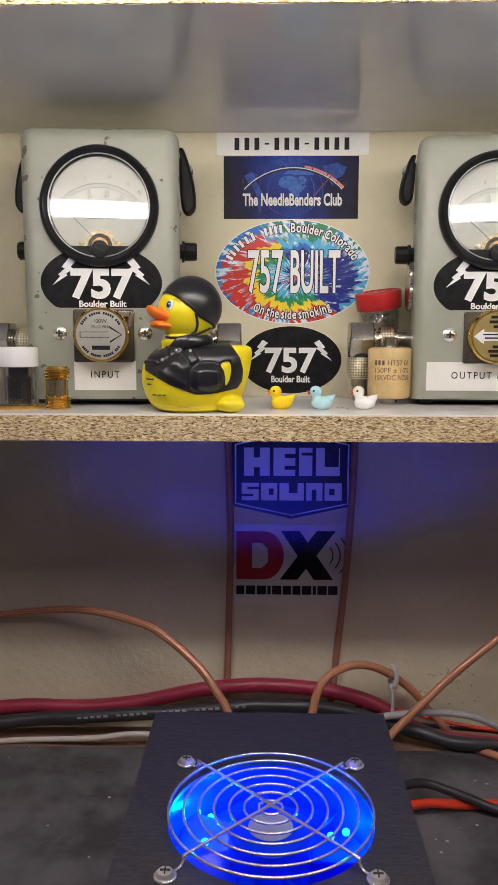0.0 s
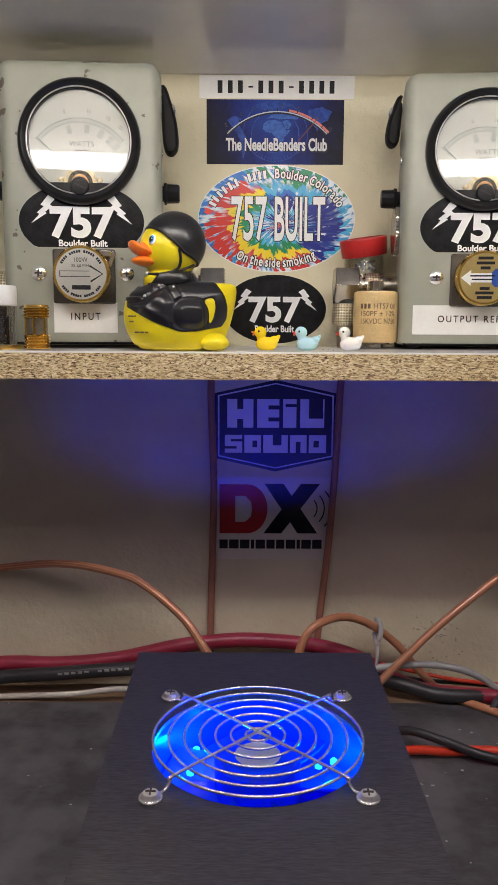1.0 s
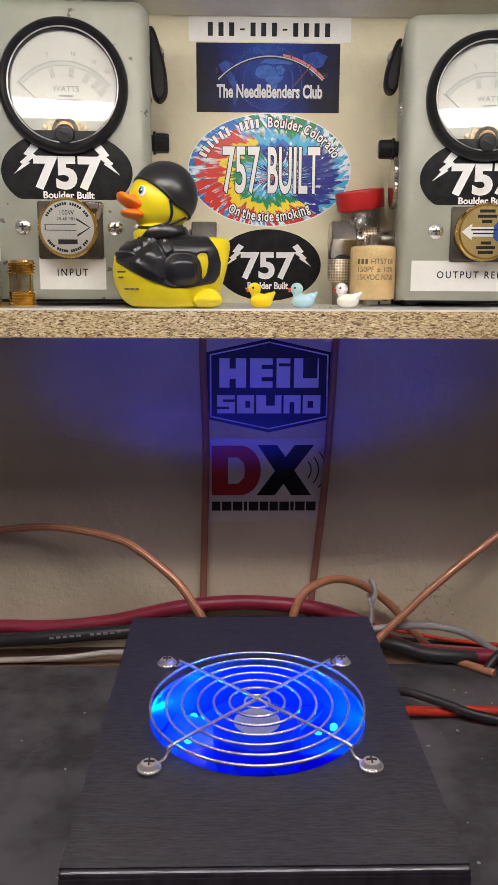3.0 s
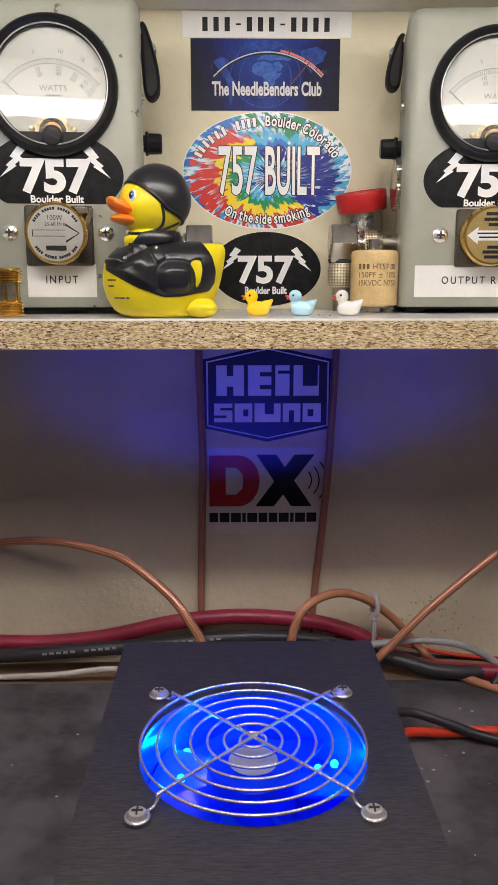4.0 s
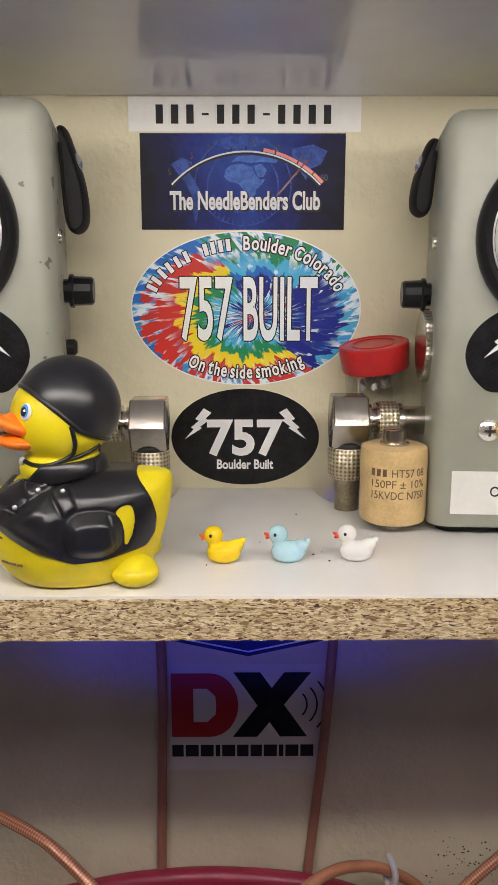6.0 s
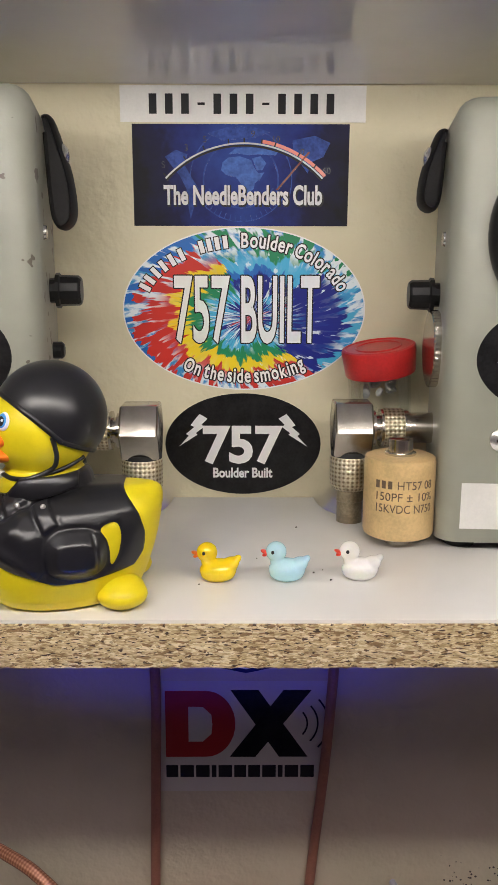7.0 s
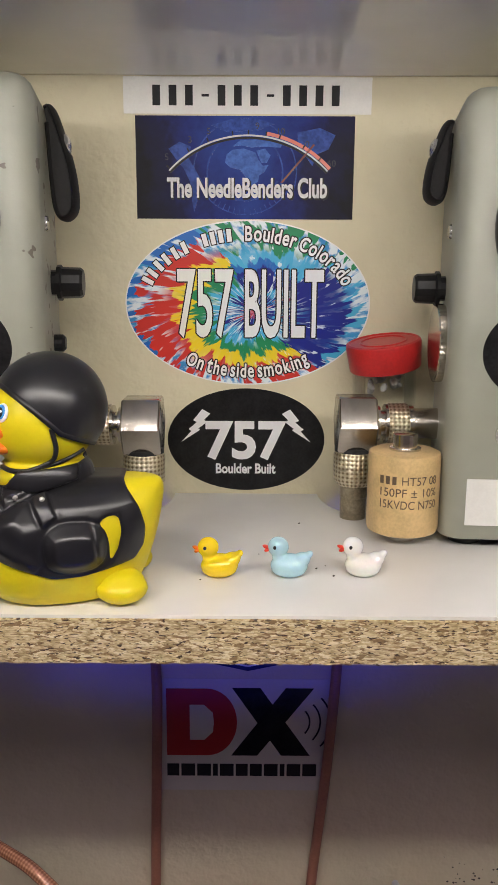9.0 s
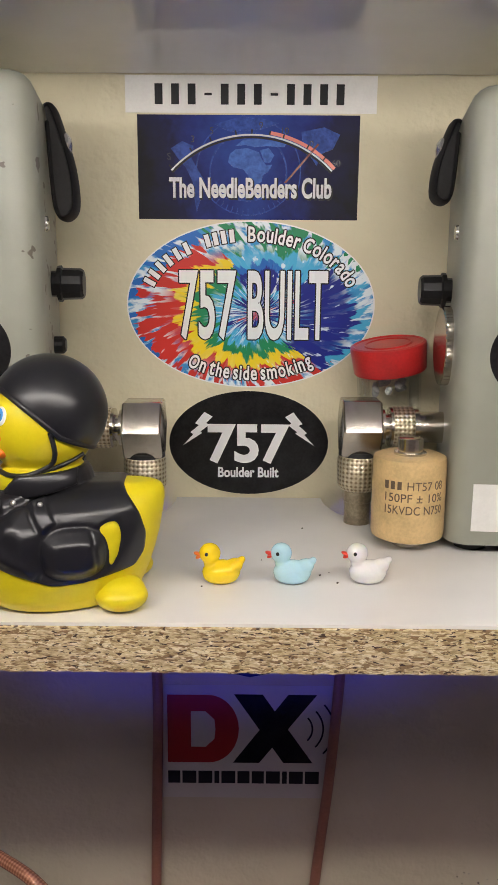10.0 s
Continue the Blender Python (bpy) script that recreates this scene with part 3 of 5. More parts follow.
ARABIA = [(0.0050, 0.0074), (0.0089, 0.0083), (0.0114, 0.0053), (0.0097, 0.0023), (0.0072, 0.0023)]
EUROPE = [(-0.0056, 0.0091), (-0.0022, 0.0117), (0.0046, 0.0121), (0.0114, 0.0112), (0.0165, 0.0100), (0.0157, 0.0087), (0.0080, 0.0091), (0.0029, 0.0087), (-0.0014, 0.0095)]
AMERICA = [(-0.0340, 0.0080), (-0.0290, 0.0110), (-0.0240, 0.0090), (-0.0250, 0.0040), (-0.0220, -0.0010), (-0.0190, -0.0060), (-0.0210, -0.0130), (-0.0228, -0.0190), (-0.0238, -0.0130), (-0.0245, -0.0060), (-0.0275, 0.0000), (-0.0310, 0.0040)]
ASIA = [(0.0230, 0.0150), (0.0330, 0.0170), (0.0400, 0.0140), (0.0370, 0.0080), (0.0320, 0.0060), (0.0300, 0.0010), (0.0270, 0.0050), (0.0240, 0.0080)]
NORTH = [(-0.0150, 0.0180), (-0.0060, 0.0205), (0.0060, 0.0205), (0.0130, 0.0185), (0.0060, 0.0160), (-0.0080, 0.0150)]
for land in (AFRICA, ARABIA, EUROPE):
    part("continent", plate(land, 0.0001, None, (0, -0.00055, 0)), mid_blue, club, "pale blue continent")
for land in (AMERICA, ASIA, NORTH):
    part("continent", plate(land, 0.0001, None, (0, -0.00055, 0)), PRINT_PALE, club, "dim blue continent")


def arc(cx, cz, r, a0, a1, w, thick, bm=None, y=0.0, seg=36):
    t = [radians(a0 + (a1 - a0) * i / seg) for i in range(seg + 1)]
    pts = [(cx + r * math.cos(a), cz + r * math.sin(a)) for a in t] + [(cx + (r - w) * math.cos(a), cz + (r - w) * math.sin(a)) for a in t[::-1]]
    return plate(pts, thick, bm, (0, y, 0))


for r0, w in ((0.0172, 0.0007), (0.0232, 0.0005)):
    part("globe_ring", arc(0.0, -0.002, r0, 205, -25, w, 0.0001, None, -0.00052), PRINT_PALE, club)
    part("globe_ring", arc(0.0, 0.003, r0, -30, -150, w, 0.0001, None, -0.00052), PRINT_PALE, club)
for i in range(17):
    a = -140 + 100 * i / 16
    ray = plate(block(0.0004, 0.0026), 0.0001)
    part("globe_ray", rotated(ray, pose(0.0222 * math.cos(radians(a)), -0.00052, 0.0035 + 0.0222 * math.sin(radians(a)), 0, 90 - a, 0)), PRINT_PALE, club)
part("arc_shadow", arc(0.0015, -0.0358, 0.0490, 136, 44, 0.0009, 0.0001, None, -0.0007), INK, club)
part("scale_arc", arc(0.0015, -0.0353, 0.0494, 136, 44, 0.0007, 0.0001, None, -0.0008), PRINT_GREY, club)
part("red_arc", arc(0.0015, -0.0353, 0.0512, 81, 44, 0.0015, 0.0001, None, -0.0008), PRINT_RED, club, "salmon red end of the scale")
for a in (135, 122, 111, 98, 90, 81, 74, 61, 51):
    part("scale_tick", arc(0.0015, -0.0353, 0.0513, a + 0.35, a - 0.35, 0.0019, 0.0001, None, -0.00085, 2), INK, club)
needle = plate([(0.0158, -0.0062), (0.0168, -0.0062), (0.0310, 0.0098), (0.0302, 0.0102)], 0.0001, None, (0, -0.0008, 0))
part("needle", needle, surf("dark_red_print", (0.10, 0.012, 0.012), 0.3, bump=0), club)
part("lettering", words("The NeedleBenders Club", 0.0716, 0.0088, 0.0001, 0.030, m=pose(0.0010, -0.0011, -0.0085)), PRINT_LETTER, club, "white condensed lettering")
edge = words("The NeedleBenders Club", 0.0724, 0.0096, 0.0001, 0.052, m=pose(0.0014, -0.0009, -0.0089))
part("lettering_edge", edge, INK, club)
marks = None
for a, t in ((132, "S"), (118, "3"), (108, "5"), (84, "9"), (72, "10"), (58, "0"), (44, "+60")):
    marks = words(t, 0, 0.0028, 0.0001, 0.0, m=pose(0.052 * math.cos(radians(a)), -0.0007, -0.034 + 0.052 * math.sin(radians(a))), bm=marks)
part("scale_figures", marks, surf("dark_scale_print", (0.012, 0.014, 0.035), 0.3, bump=0), club)

TA, TB = 0.0565, 0.0375
dye = thing("tie_dye_sticker", (-0.0005, 0, 1.1105), "oval tie-dye sticker in bright rainbow colours", "sticker")
part("rim", plate(oval(TA, TB), 0.0003), VINYL_WHITE, dye)
part("print", plate(oval(TA - 0.0006, TB - 0.0006), 0.0001, None, (0, -0.0003, 0)), tie_dye(TA, TB), dye, "tie-dye print with streaks from the centre")


def outlined(bm, reach_out, y):
    """A black edge of even width: the letters laid down again in eight directions."""
    me = bpy.data.meshes.new("tmp")
    bm.to_mesh(me)
    own = bmesh.new()
    for i in range(8):
        a = 2 * math.pi * i / 8
        k = len(own.verts)
        own.from_mesh(me)
        own.verts.ensure_lookup_table()
        bmesh.ops.translate(own, vec=(reach_out * math.cos(a), y + 0.00001 * i, reach_out * math.sin(a)), verts=own.verts[k:])
    bpy.data.meshes.remove(me)
    return own


title = words("757", 0.0258, 0.0312, 0.0001, 0.018, m=pose(-0.0195, -0.0007, 0.0))
title = words("BUILT", 0.0362, 0.0312, 0.0001, 0.018, m=pose(0.0168, -0.0007, 0.0), bm=title)
part("letter_edge", outlined(title, 0.0006, 0.00015), INK, dye)
pieces("letter", title, VINYL_WHITE, dye, "tall white lettering with black edges")


def along_oval(text, a, b, start, end, height, fat, y, under=False, bm=None):
    """Letters set along an oval from one angle to another, in degrees."""
    made = []
    for c in text:
        if c == " ":
            made.append((None, height * 0.22))
            continue
        h = height * (0.74 if c in "acemnorsuxz" else 1.0) + height * 3.2 * (fat - 0.02)
        own = words(c, 0, h, 0.0001, fat)
        made.append((own, max(v.co.x for v in own.verts) - min(v.co.x for v in own.verts) + height * (0.17 - 3.2 * (fat - 0.02))))
    # equal steps along the curve, letters squeezed to fit it
    t = np.radians(np.linspace(start, end, 400))
    run = np.concatenate(([0.0], np.cumsum(np.hypot(a * np.diff(np.cos(t)), b * np.diff(np.sin(t))))))
    total, at = sum(w for _, w in made), 0.0
    fit = run[-1] / total
    for c, (own, w) in zip(text, made):
        ang = float(np.interp((at + w / 2) * fit, run, t))
        at += w
        if own is None:
            continue
        px, pz = a * math.cos(ang), b * math.sin(ang)
        tilt = math.degrees(math.atan2(b * math.cos(ang), -a * math.sin(ang))) + (0 if under else 180)
        off = -height * 0.13 if c in "acemnorsuxz" else (-height * 0.2 if c in "gy" else 0.0)
        bm = merge(bm, own, pose(px, y, pz, 0, -tilt, 0) @ pose(0, 0, off) @ Matrix.Diagonal((fit, 1, 1, 1)))
    return bm


motto = along_oval("Boulder Colorado", TA * 0.86, TB * 0.84, 92, 17, 0.0066, 0.022, -0.0007)
motto = along_oval("On the side smoking", TA * 0.83, TB * 0.82, 233, 307, 0.0066, 0.022, -0.0007, True, motto)
part("motto_edge", outlined(motto, 0.00055, 0.00015), INK, dye)
pieces("letter", motto, VINYL_WHITE, dye)
for grow, dy, mat in ((0.0009, -0.0005, INK), (0.0, -0.0007, VINYL_WHITE)):
    bm = None
    for a0, a1 in ((164, 123), (116, 98)):
        steps = 6 if a0 > 130 else 4
        for i in range(steps):
            ang = radians(a0 + (a1 - a0) * (i + 0.5) / steps)
            tilt = math.degrees(math.atan2(TB * math.cos(ang), -TA * math.sin(ang))) + 180
            q = plate(block(0.0021 + grow, 0.0056 + grow), 0.0001)
            bm = merge(bm, q, pose(TA * 0.86 * math.cos(ang), dy, TB * 0.83 * math.sin(ang), 0, -tilt, 0))
    pieces("bar" if mat is VINYL_WHITE else "bar_edge", bm, mat, dye)


def round_badge(parent, a, b, low, high, wide, dz, y=0.0, title=True):
    """The black oval badge: three white figures, two flashes, a line of small letters."""
    part("backing", plate(oval(a, b, 72, low, high), 0.0003, None, (0, y, 0)), VINYL_BLACK, parent)
    pieces("figure", words("757", wide, 0.0190, 0.0001, 0.034, m=pose(-0.0001, y - 0.0003, -0.0004 + dz)), VINYL_WHITE, parent, "bold white figures")
    for f in (-1, 1):
        part("flash", bolt(f * 0.0240, 0.0070 + dz, 0.0080, -f, 0.0001, None, y - 0.0003), VINYL_WHITE, parent)
    part("small_letters", words("Boulder Built", 0.0288, 0.0050, 0.0001, 0.030, m=pose(-0.0001, y - 0.0003, -0.0141 + dz)), VINYL_WHITE, parent)


badge = thing("oval_badge_sticker", (-0.001, 0, 1.0465), "black oval sticker with white figures and flashes", "sticker")
round_badge(badge, 0.0375, 0.0248, -9, 9, 0.0385, 0.0)

hexa = thing("hexagon_sticker", (0.0005, 0, 0.9605), "navy and white hexagonal sticker below the shelf", "sticker")


def hexagon(w, side, tip):
    return [(-w, -side), (0, -tip), (w, -side), (w, side), (0, tip), (-w, side)]


part("border", plate(hexagon(0.0455, 0.0245, 0.0345), 0.0003), VINYL_NAVY, hexa)
part("white_line", plate(hexagon(0.0432, 0.0230, 0.0322), 0.0001, None, (0, -0.0003, 0)), VINYL_WHITE, hexa)
part("field", plate(hexagon(0.0420, 0.0222, 0.0313), 0.0001, None, (0, -0.0004, 0)), VINYL_NAVY, hexa)
top = bars([0.0195, 0.0165, 0.0100, 0.0180], 0.0028, 0.0215, 0, 0.0095, 0.0001, -0.0005)
low = bars([0.0130, 0.0125, 0.0185, 0.0125, 0.0130], 0.0016, 0.0135, 0, -0.0135, 0.0001, -0.0005)
pieces("block", top, VINYL_WHITE, hexa, "row of white blocks")
pieces("block", low, VINYL_WHITE, hexa, "row of white blocks")
cut = None
for x, z, w, h in ((-0.0265, 0.0165, 0.0045, 0.0075), (-0.0265, 0.0020, 0.0045, 0.0065), (-0.0010, 0.0140, 0.0090, 0.0030), (-0.0010, 0.0050, 0.0090, 0.0030), (0.0122, 0.0155, 0.0100, 0.0022), (0.0300, 0.0130, 0.0105, 0.0145), (-0.0290, -0.0108, 0.0092, 0.0018), (-0.0338, -0.0162, 0.0092, 0.0018), (-0.0155, -0.0135, 0.0035, 0.0050), (0.0012, -0.0105, 0.0065, 0.0080), (0.0170, -0.0160, 0.0035, 0.0085), (0.0305, -0.0135, 0.0040, 0.0050)):
    cut = plate(block(w, h, x, z), 0.0001, cut, (0, -0.0006, 0))
pieces("gap", cut, VINYL_NAVY, hexa)

radio = thing("red_black_sticker", (-0.002, 0, 0.8915), "pale sticker with red and black blocks and arcs", "sticker")
part("backing", plate(block(0.0900, 0.0640, 0.0, -0.002), 0.0002), CLEAR_TAPE, radio)
half = [(-0.0395, -0.0135)] + [(-0.0185 + 0.0155 * math.cos(radians(a)), 0.0055 + 0.0190 * math.sin(radians(a))) for a in range(-90, 91, 10)] + [(-0.0395, 0.0245)]
part("red_block", plate(half, 0.0002, None, (0, -0.0002, 0)), VINYL_RED, radio)
part("pale_slot", plate([(-0.0275, -0.0045), (-0.0200, -0.0045), (-0.0155, 0.0), (-0.0150, 0.0055), (-0.0155, 0.0110), (-0.0200, 0.0155), (-0.0275, 0.0155)], 0.0001, None, (0, -0.0004, 0)), CLEAR_TAPE, radio)
cross = plate([(-0.0055, 0.0250), (0.0090, 0.0250), (0.0350, -0.0135), (0.0200, -0.0135)], 0.0002, None, (0, -0.0002, 0))
cross = plate([(0.0220, 0.0250), (0.0365, 0.0250), (0.0075, -0.0135), (-0.0060, -0.0135)], 0.0002, cross, (0, -0.0003, 0))
part("black_cross", cross, VINYL_BLACK, radio)
for r in (0.010, 0.0155, 0.0210):
    part("arc_line", arc(0.0250, 0.0060, r, 42, -42, 0.0009, 0.0001, None, -0.0006), INK, radio)
pieces("bar", bars([0.0063, 0.0072, 0.0072, 0.0025, 0.0072, 0.0063, 0.0063, 0.0072, 0.0025, 0.0072, 0.0072], 0.0011, 0.0070, -0.0005, -0.0220, 0.0002, -0.0002), INK, radio)

# ---- wattmeters ----
def screw(at, r, parent, name="screw"):
    bm = lathe([(0.0001, 0.0), (r, 0.0), (r * 0.96, r * 0.3), (r * 0.6, r * 0.52), (0.0001, r * 0.6)], 24, pose(*at) @ TO_FRONT)
    s = part(name, bm, CHROME, parent, smooth=40)
    slot = box((r * 0.95, r * 0.3, r * 0.22), (at[0], at[1] - r * 0.5, at[2]))
    slot = box((r * 0.22, r * 0.3, r * 0.95), (at[0], at[1] - r * 0.5, at[2]), bm=slot)
    part("cross_slot", slot, DARK_BRONZE, s)
    return s


def meter(x, front, name_label, paint, label, face, reading, tag_w, tag_x, turn, strap_len):
    """A bench wattmeter. Its own origin: middle of the base on the shelf, y towards the wall."""
    ob = thing("wattmeter", pose(x, front, SHELF, 0, 0, turn), label, "wattmeter", "wattmeters on the shelf")
    W, H, D, Z0 = 0.0978, 0.1675, 0.072, 0.0040
    bm = box((W, D, H), (0, D / 2, Z0 + H / 2))
    bmesh.ops.bevel(bm, geom=[e for e in bm.edges if abs(e.verts[0].co.z - e.verts[1].co.z) > 0.01 or (min(v.co.y for v in e.verts) < 0.001 and min(v.co.z for v in e.verts) > 0.1) or (min(v.co.z for v in e.verts) > 0.1)], offset=0.0085, segments=5, profile=0.5, affect="EDGES")
    for v in bm.verts:
        v.co.x *= 1 - 0.11 * max(0.0, v.co.y - 0.009) / (D - 0.009)
    part("case", bm, paint, ob, "grey-green painted metal case", smooth=35)
    for sx in (-1, 1):
        for y in (0.012, 0.06):
            part("foot", lathe([(0.0062, -0.004), (0.0068, 0.0), (0.0068, 0.0045)], 20, pose(sx * 0.038, y, Z0)), RUBBER, ob, smooth=40)
    part("base_strip", box((W - 0.012, D - 0.01, 0.0018), (0, D / 2, Z0 - 0.0007)), BLACK, ob)
    zc = 0.1232
    bez = lathe([(0.0305, 0.0), (0.0364, 0.0), (0.0366, 0.003), (0.0356, 0.0062), (0.0338, 0.0075), (0.0322, 0.0066), (0.0312, 0.0050), (0.0300, 0.0046), (0.0300, 0.0016)], 72, pose(0, 0.0004, zc) @ TO_FRONT, closed=False)
    bezel = part("bezel", bez, BLACK, ob, "glossy black round bezel", smooth=50)
    part("trim_ring", ring(0.0308, 0.0004, 72, pose(0, -0.0052, zc) @ TO_FRONT), STEEL, ob)
    dial = part("dial", plate(oval(0.0305, 0.0305, 72, -0.0240), 0.001, None, (0, 0.0002, zc)), DIAL, ob, "off-white watt dial")
    part("apron", plate([(0.0305 * math.cos(radians(q)), 0.0305 * math.sin(radians(q))) for q in range(-128, -51, 4)], 0.0042, None, (0, 0.0002, zc)), BLACK, ob)
    ticks = arc(0, zc - 0.0190, 0.0330, 142, 38, 0.0003, 0.0001, None, -0.0009)
    ticks = arc(0, zc - 0.0190, 0.0305, 142, 38, 0.0002, 0.0001, ticks, -0.0009)
    for i in range(51):
        a = radians(142 - 104 * i / 50)
        w, r0, r1 = 0.00011, 0.0305, 0.0345 if i % 10 == 0 else 0.0330
        p = [(r0, -w), (r1, -w), (r1, w), (r0, w)]
        ticks = plate([(q * math.cos(a) - s * math.sin(a), zc - 0.0190 + q * math.sin(a) + s * math.cos(a)) for q, s in p], 0.0001, ticks, (0, -0.0009, 0))
    part("scale", ticks, GREY_INK, dial)
    figs = None
    for i, rows in enumerate((("0",), ("5", "10", "20"), ("10", "20", "40"), ("15", "30", "60"), ("20", "40", "80"), ("25", "50", "100"))):
        a = 142 - 104 * (0.0, 0.37, 0.59, 0.77, 0.90, 1.0)[i]
        for k, t in enumerate(rows):
            r = (0.0372, 0.0283, 0.0256)[k] if len(rows) > 1 else 0.0283
            ca, sa = math.cos(radians(a)), math.sin(radians(a))
            if r * ca * r * ca + (r * sa - 0.019) ** 2 < 0.0285 ** 2:
                figs = words(t, 0, 0.0022, 0.0001, 0.0, m=pose(r * ca, -0.0009, zc - 0.0190 + r * sa, 0, -(a - 90) * -1 * -1, 0), bm=figs)
    figs = words("WATTS", 0.0150, 0.0030, 0.0001, 0.0, m=pose(0.001, -0.0009, zc - 0.0010), bm=figs)
    figs = bars([0.008], 0.001, 0.0008, 0.001, zc - 0.0048, 0.0001, -0.0009, figs)
    figs = bars([0.018], 0.001, 0.0008, 0.001, zc - 0.0070, 0.0001, -0.0009, figs)
    part("figures", figs, GREY_INK, dial)
    part("movement", plate(oval(0.0098, 0.0098, 48, 0.0), 0.0014, None, (0.0, -0.0009, zc - 0.0238)), DULL_BRASS, dial, "dull brass meter movement")
    part("movement_window", plate(oval(0.0074, 0.0074, 48, 0.0), 0.0005, None, (0.0, -0.0023, zc - 0.0238)), DARK_BRONZE, dial)
    part("coil", plate(oval(0.0050, 0.0050, 40, 0.0), 0.0008, None, (0.0, -0.0026, zc - 0.0238)), surf("coil_copper", (0.62, 0.36, 0.18), 0.3, 0.5, var=0.3, scale=400), dial)
    for s in (-1, 1):
        part("pivot_screw", lathe([(0.0016, 0), (0.0016, 0.0014), (0.0001, 0.0018)], 16, pose(s * 0.0115, -0.0009, zc - 0.0220) @ TO_FRONT), DULL_BRASS, dial, smooth=40)
    a = radians(reading)
    tip = (0.0325 * math.cos(a), zc - 0.0190 + 0.0325 * math.sin(a))
    part("pointer", tube([(0, -0.0030, zc - 0.0225), (tip[0], -0.0022, tip[1])], 0.00016, 6, 0), INK, dial)
    part("zero_adjuster", lathe([(0.0055, 0.0), (0.0055, 0.0018), (0.0048, 0.0028), (0.0001, 0.0030)], 28, pose(0, -0.0038, zc - 0.0262) @ TO_FRONT), BLACK, bezel, smooth=40)
    part("adjuster_slot", rotated(box((0.0070, 0.0004, 0.0009)), pose(0, -0.0069, zc - 0.0262, 0, 25, 0)), RUBBER, bezel)
    g = part("glass", rotated(plate(oval(0.0301, 0.0301, 72, -0.0238), 0.0006), pose(0, -0.0044, zc, -4.6)), CLEAR, ob, "clear glass dial cover")
    g.visible_shadow = False
    # badge below the dial, cut straight along its lower edge
    st = part("badge", plate(oval(0.0378, 0.0230, 72, -0.0155, 9), 0.0003, None, (0, 0, 0.0770)), VINYL_BLACK, ob, "black badge sticker with white figures")
    pieces("figure", words("757", 0.0395, 0.0190, 0.0001, 0.045, m=pose(0.0005, -0.0003, 0.0762)), VINYL_WHITE, st)
    for f in (-1, 1):
        part("badge_flash", bolt(f * 0.0232, 0.0840, 0.0085, -f, 0.0001, None, -0.0003), VINYL_WHITE, st)
    part("badge_letters", words("Boulder Built", 0.0295, 0.0040, 0.0001, 0.03, m=pose(0.0005, -0.0003, 0.0640)), VINYL_WHITE, st)
    # socket block with the plug-in element
    part("socket_plate", box((0.0380, 0.0025, 0.0330), (0.0008, -0.0010, 0.0440), 0.0012), DARK_BRONZE, ob, "dark bronze socket plate")
    el = part("element", lathe([(0.0166, 0.0), (0.0170, 0.001), (0.0170, 0.0105), (0.0162, 0.0118), (0.0152, 0.0118), (0.0150, 0.0112), (0.0001, 0.0112)], 56, pose(0.0005, -0.002, 0.0448) @ TO_FRONT), BRASS, ob, "round plug-in power element", smooth=40)
    y = -0.0133
    part("element_face", lathe([(0.0151, 0), (0.0151, 0.0002), (0.0001, 0.0002)], 48, pose(0.0005, y + 0.0001, 0.0448) @ TO_FRONT), SILVER_FACE if face == "silver" else GOLD_FACE, el)
    if face == "silver":
        arrow = [(-0.0128, 0.0018), (0.0055, 0.0018), (0.0055, 0.0052), (0.0132, 0.0), (0.0055, -0.0052), (0.0055, -0.0018), (-0.0128, -0.0018)]
        small = [(a * 0.95 - 0.0001, b * 0.80) for a, b in arrow]
        part("arrow_edge", plate(arrow, 0.0001, None, (0.0005, y - 0.0002, 0.0448)), INK, el)
        part("arrow", plate(small, 0.0001, None, (0.0005, y - 0.0003, 0.0448)), SILVER_FACE, el)
        t = words("100W", 0.0080, 0.0026, 0.0001, 0.0, m=pose(0.0005, y - 0.0002, 0.0531))
        t = words("25-60 MHz", 0.0115, 0.0018, 0.0001, 0.0, m=pose(0.0005, y - 0.0002, 0.0496), bm=t)
        t = plate(block(0.0110, 0.0026, 0.0005, 0.0368), 0.0001, t, (0, y - 0.0002, 0))
        for a0, a1, k in ((150, 30, 20), (215, 325, 20)):
            for i in range(k):
                if i % 6 == 4:
                    continue
                a = radians(a0 + (a1 - a0) * i / (k - 1))
                q = plate(block(0.0011, 0.0015), 0.0001)
                t = merge(t, q, pose(0.0005 + 0.0132 * math.cos(a), y - 0.0002, 0.0448 + 0.0132 * math.sin(a), 0, 90 - math.degrees(a), 0))
        part("element_print", t, INK, el)
    else:
        arrow = [(0.0128, 0.0028), (-0.0085, 0.0028), (-0.0085, 0.0048), (-0.0145, 0.0), (-0.0085, -0.0048), (-0.0085, -0.0028), (0.0128, -0.0028)]
        part("arrow", plate(arrow, 0.0001, None, (0.0005, y - 0.0002, 0.0448)), VINYL_WHITE, el, "white arrow pointing back")
        part("blue_shield", plate([(0.0040, 0.0035), (0.0060, 0.0055), (0.0135, 0.0055), (0.0135, -0.0055), (0.0060, -0.0055), (0.0040, -0.0035)], 0.0001, None, (0.0005, y - 0.0003, 0.0448)), surf("blue_enamel", (0.03, 0.08, 0.35), 0.3, bump=0), el)
        t = None
        for z, w in ((0.0120, 0.009), (0.0090, 0.011), (0.0060, 0.006), (-0.0065, 0.006), (-0.0092, 0.011), (-0.0120, 0.009)):
            t = bars([w], 0.001, 0.0018, 0.0005, 0.0448 + z, 0.0001, y - 0.0002, t)
        t = bars([0.015], 0.001, 0.0009, -0.001, 0.0460, 0.0001, y - 0.0004, t)
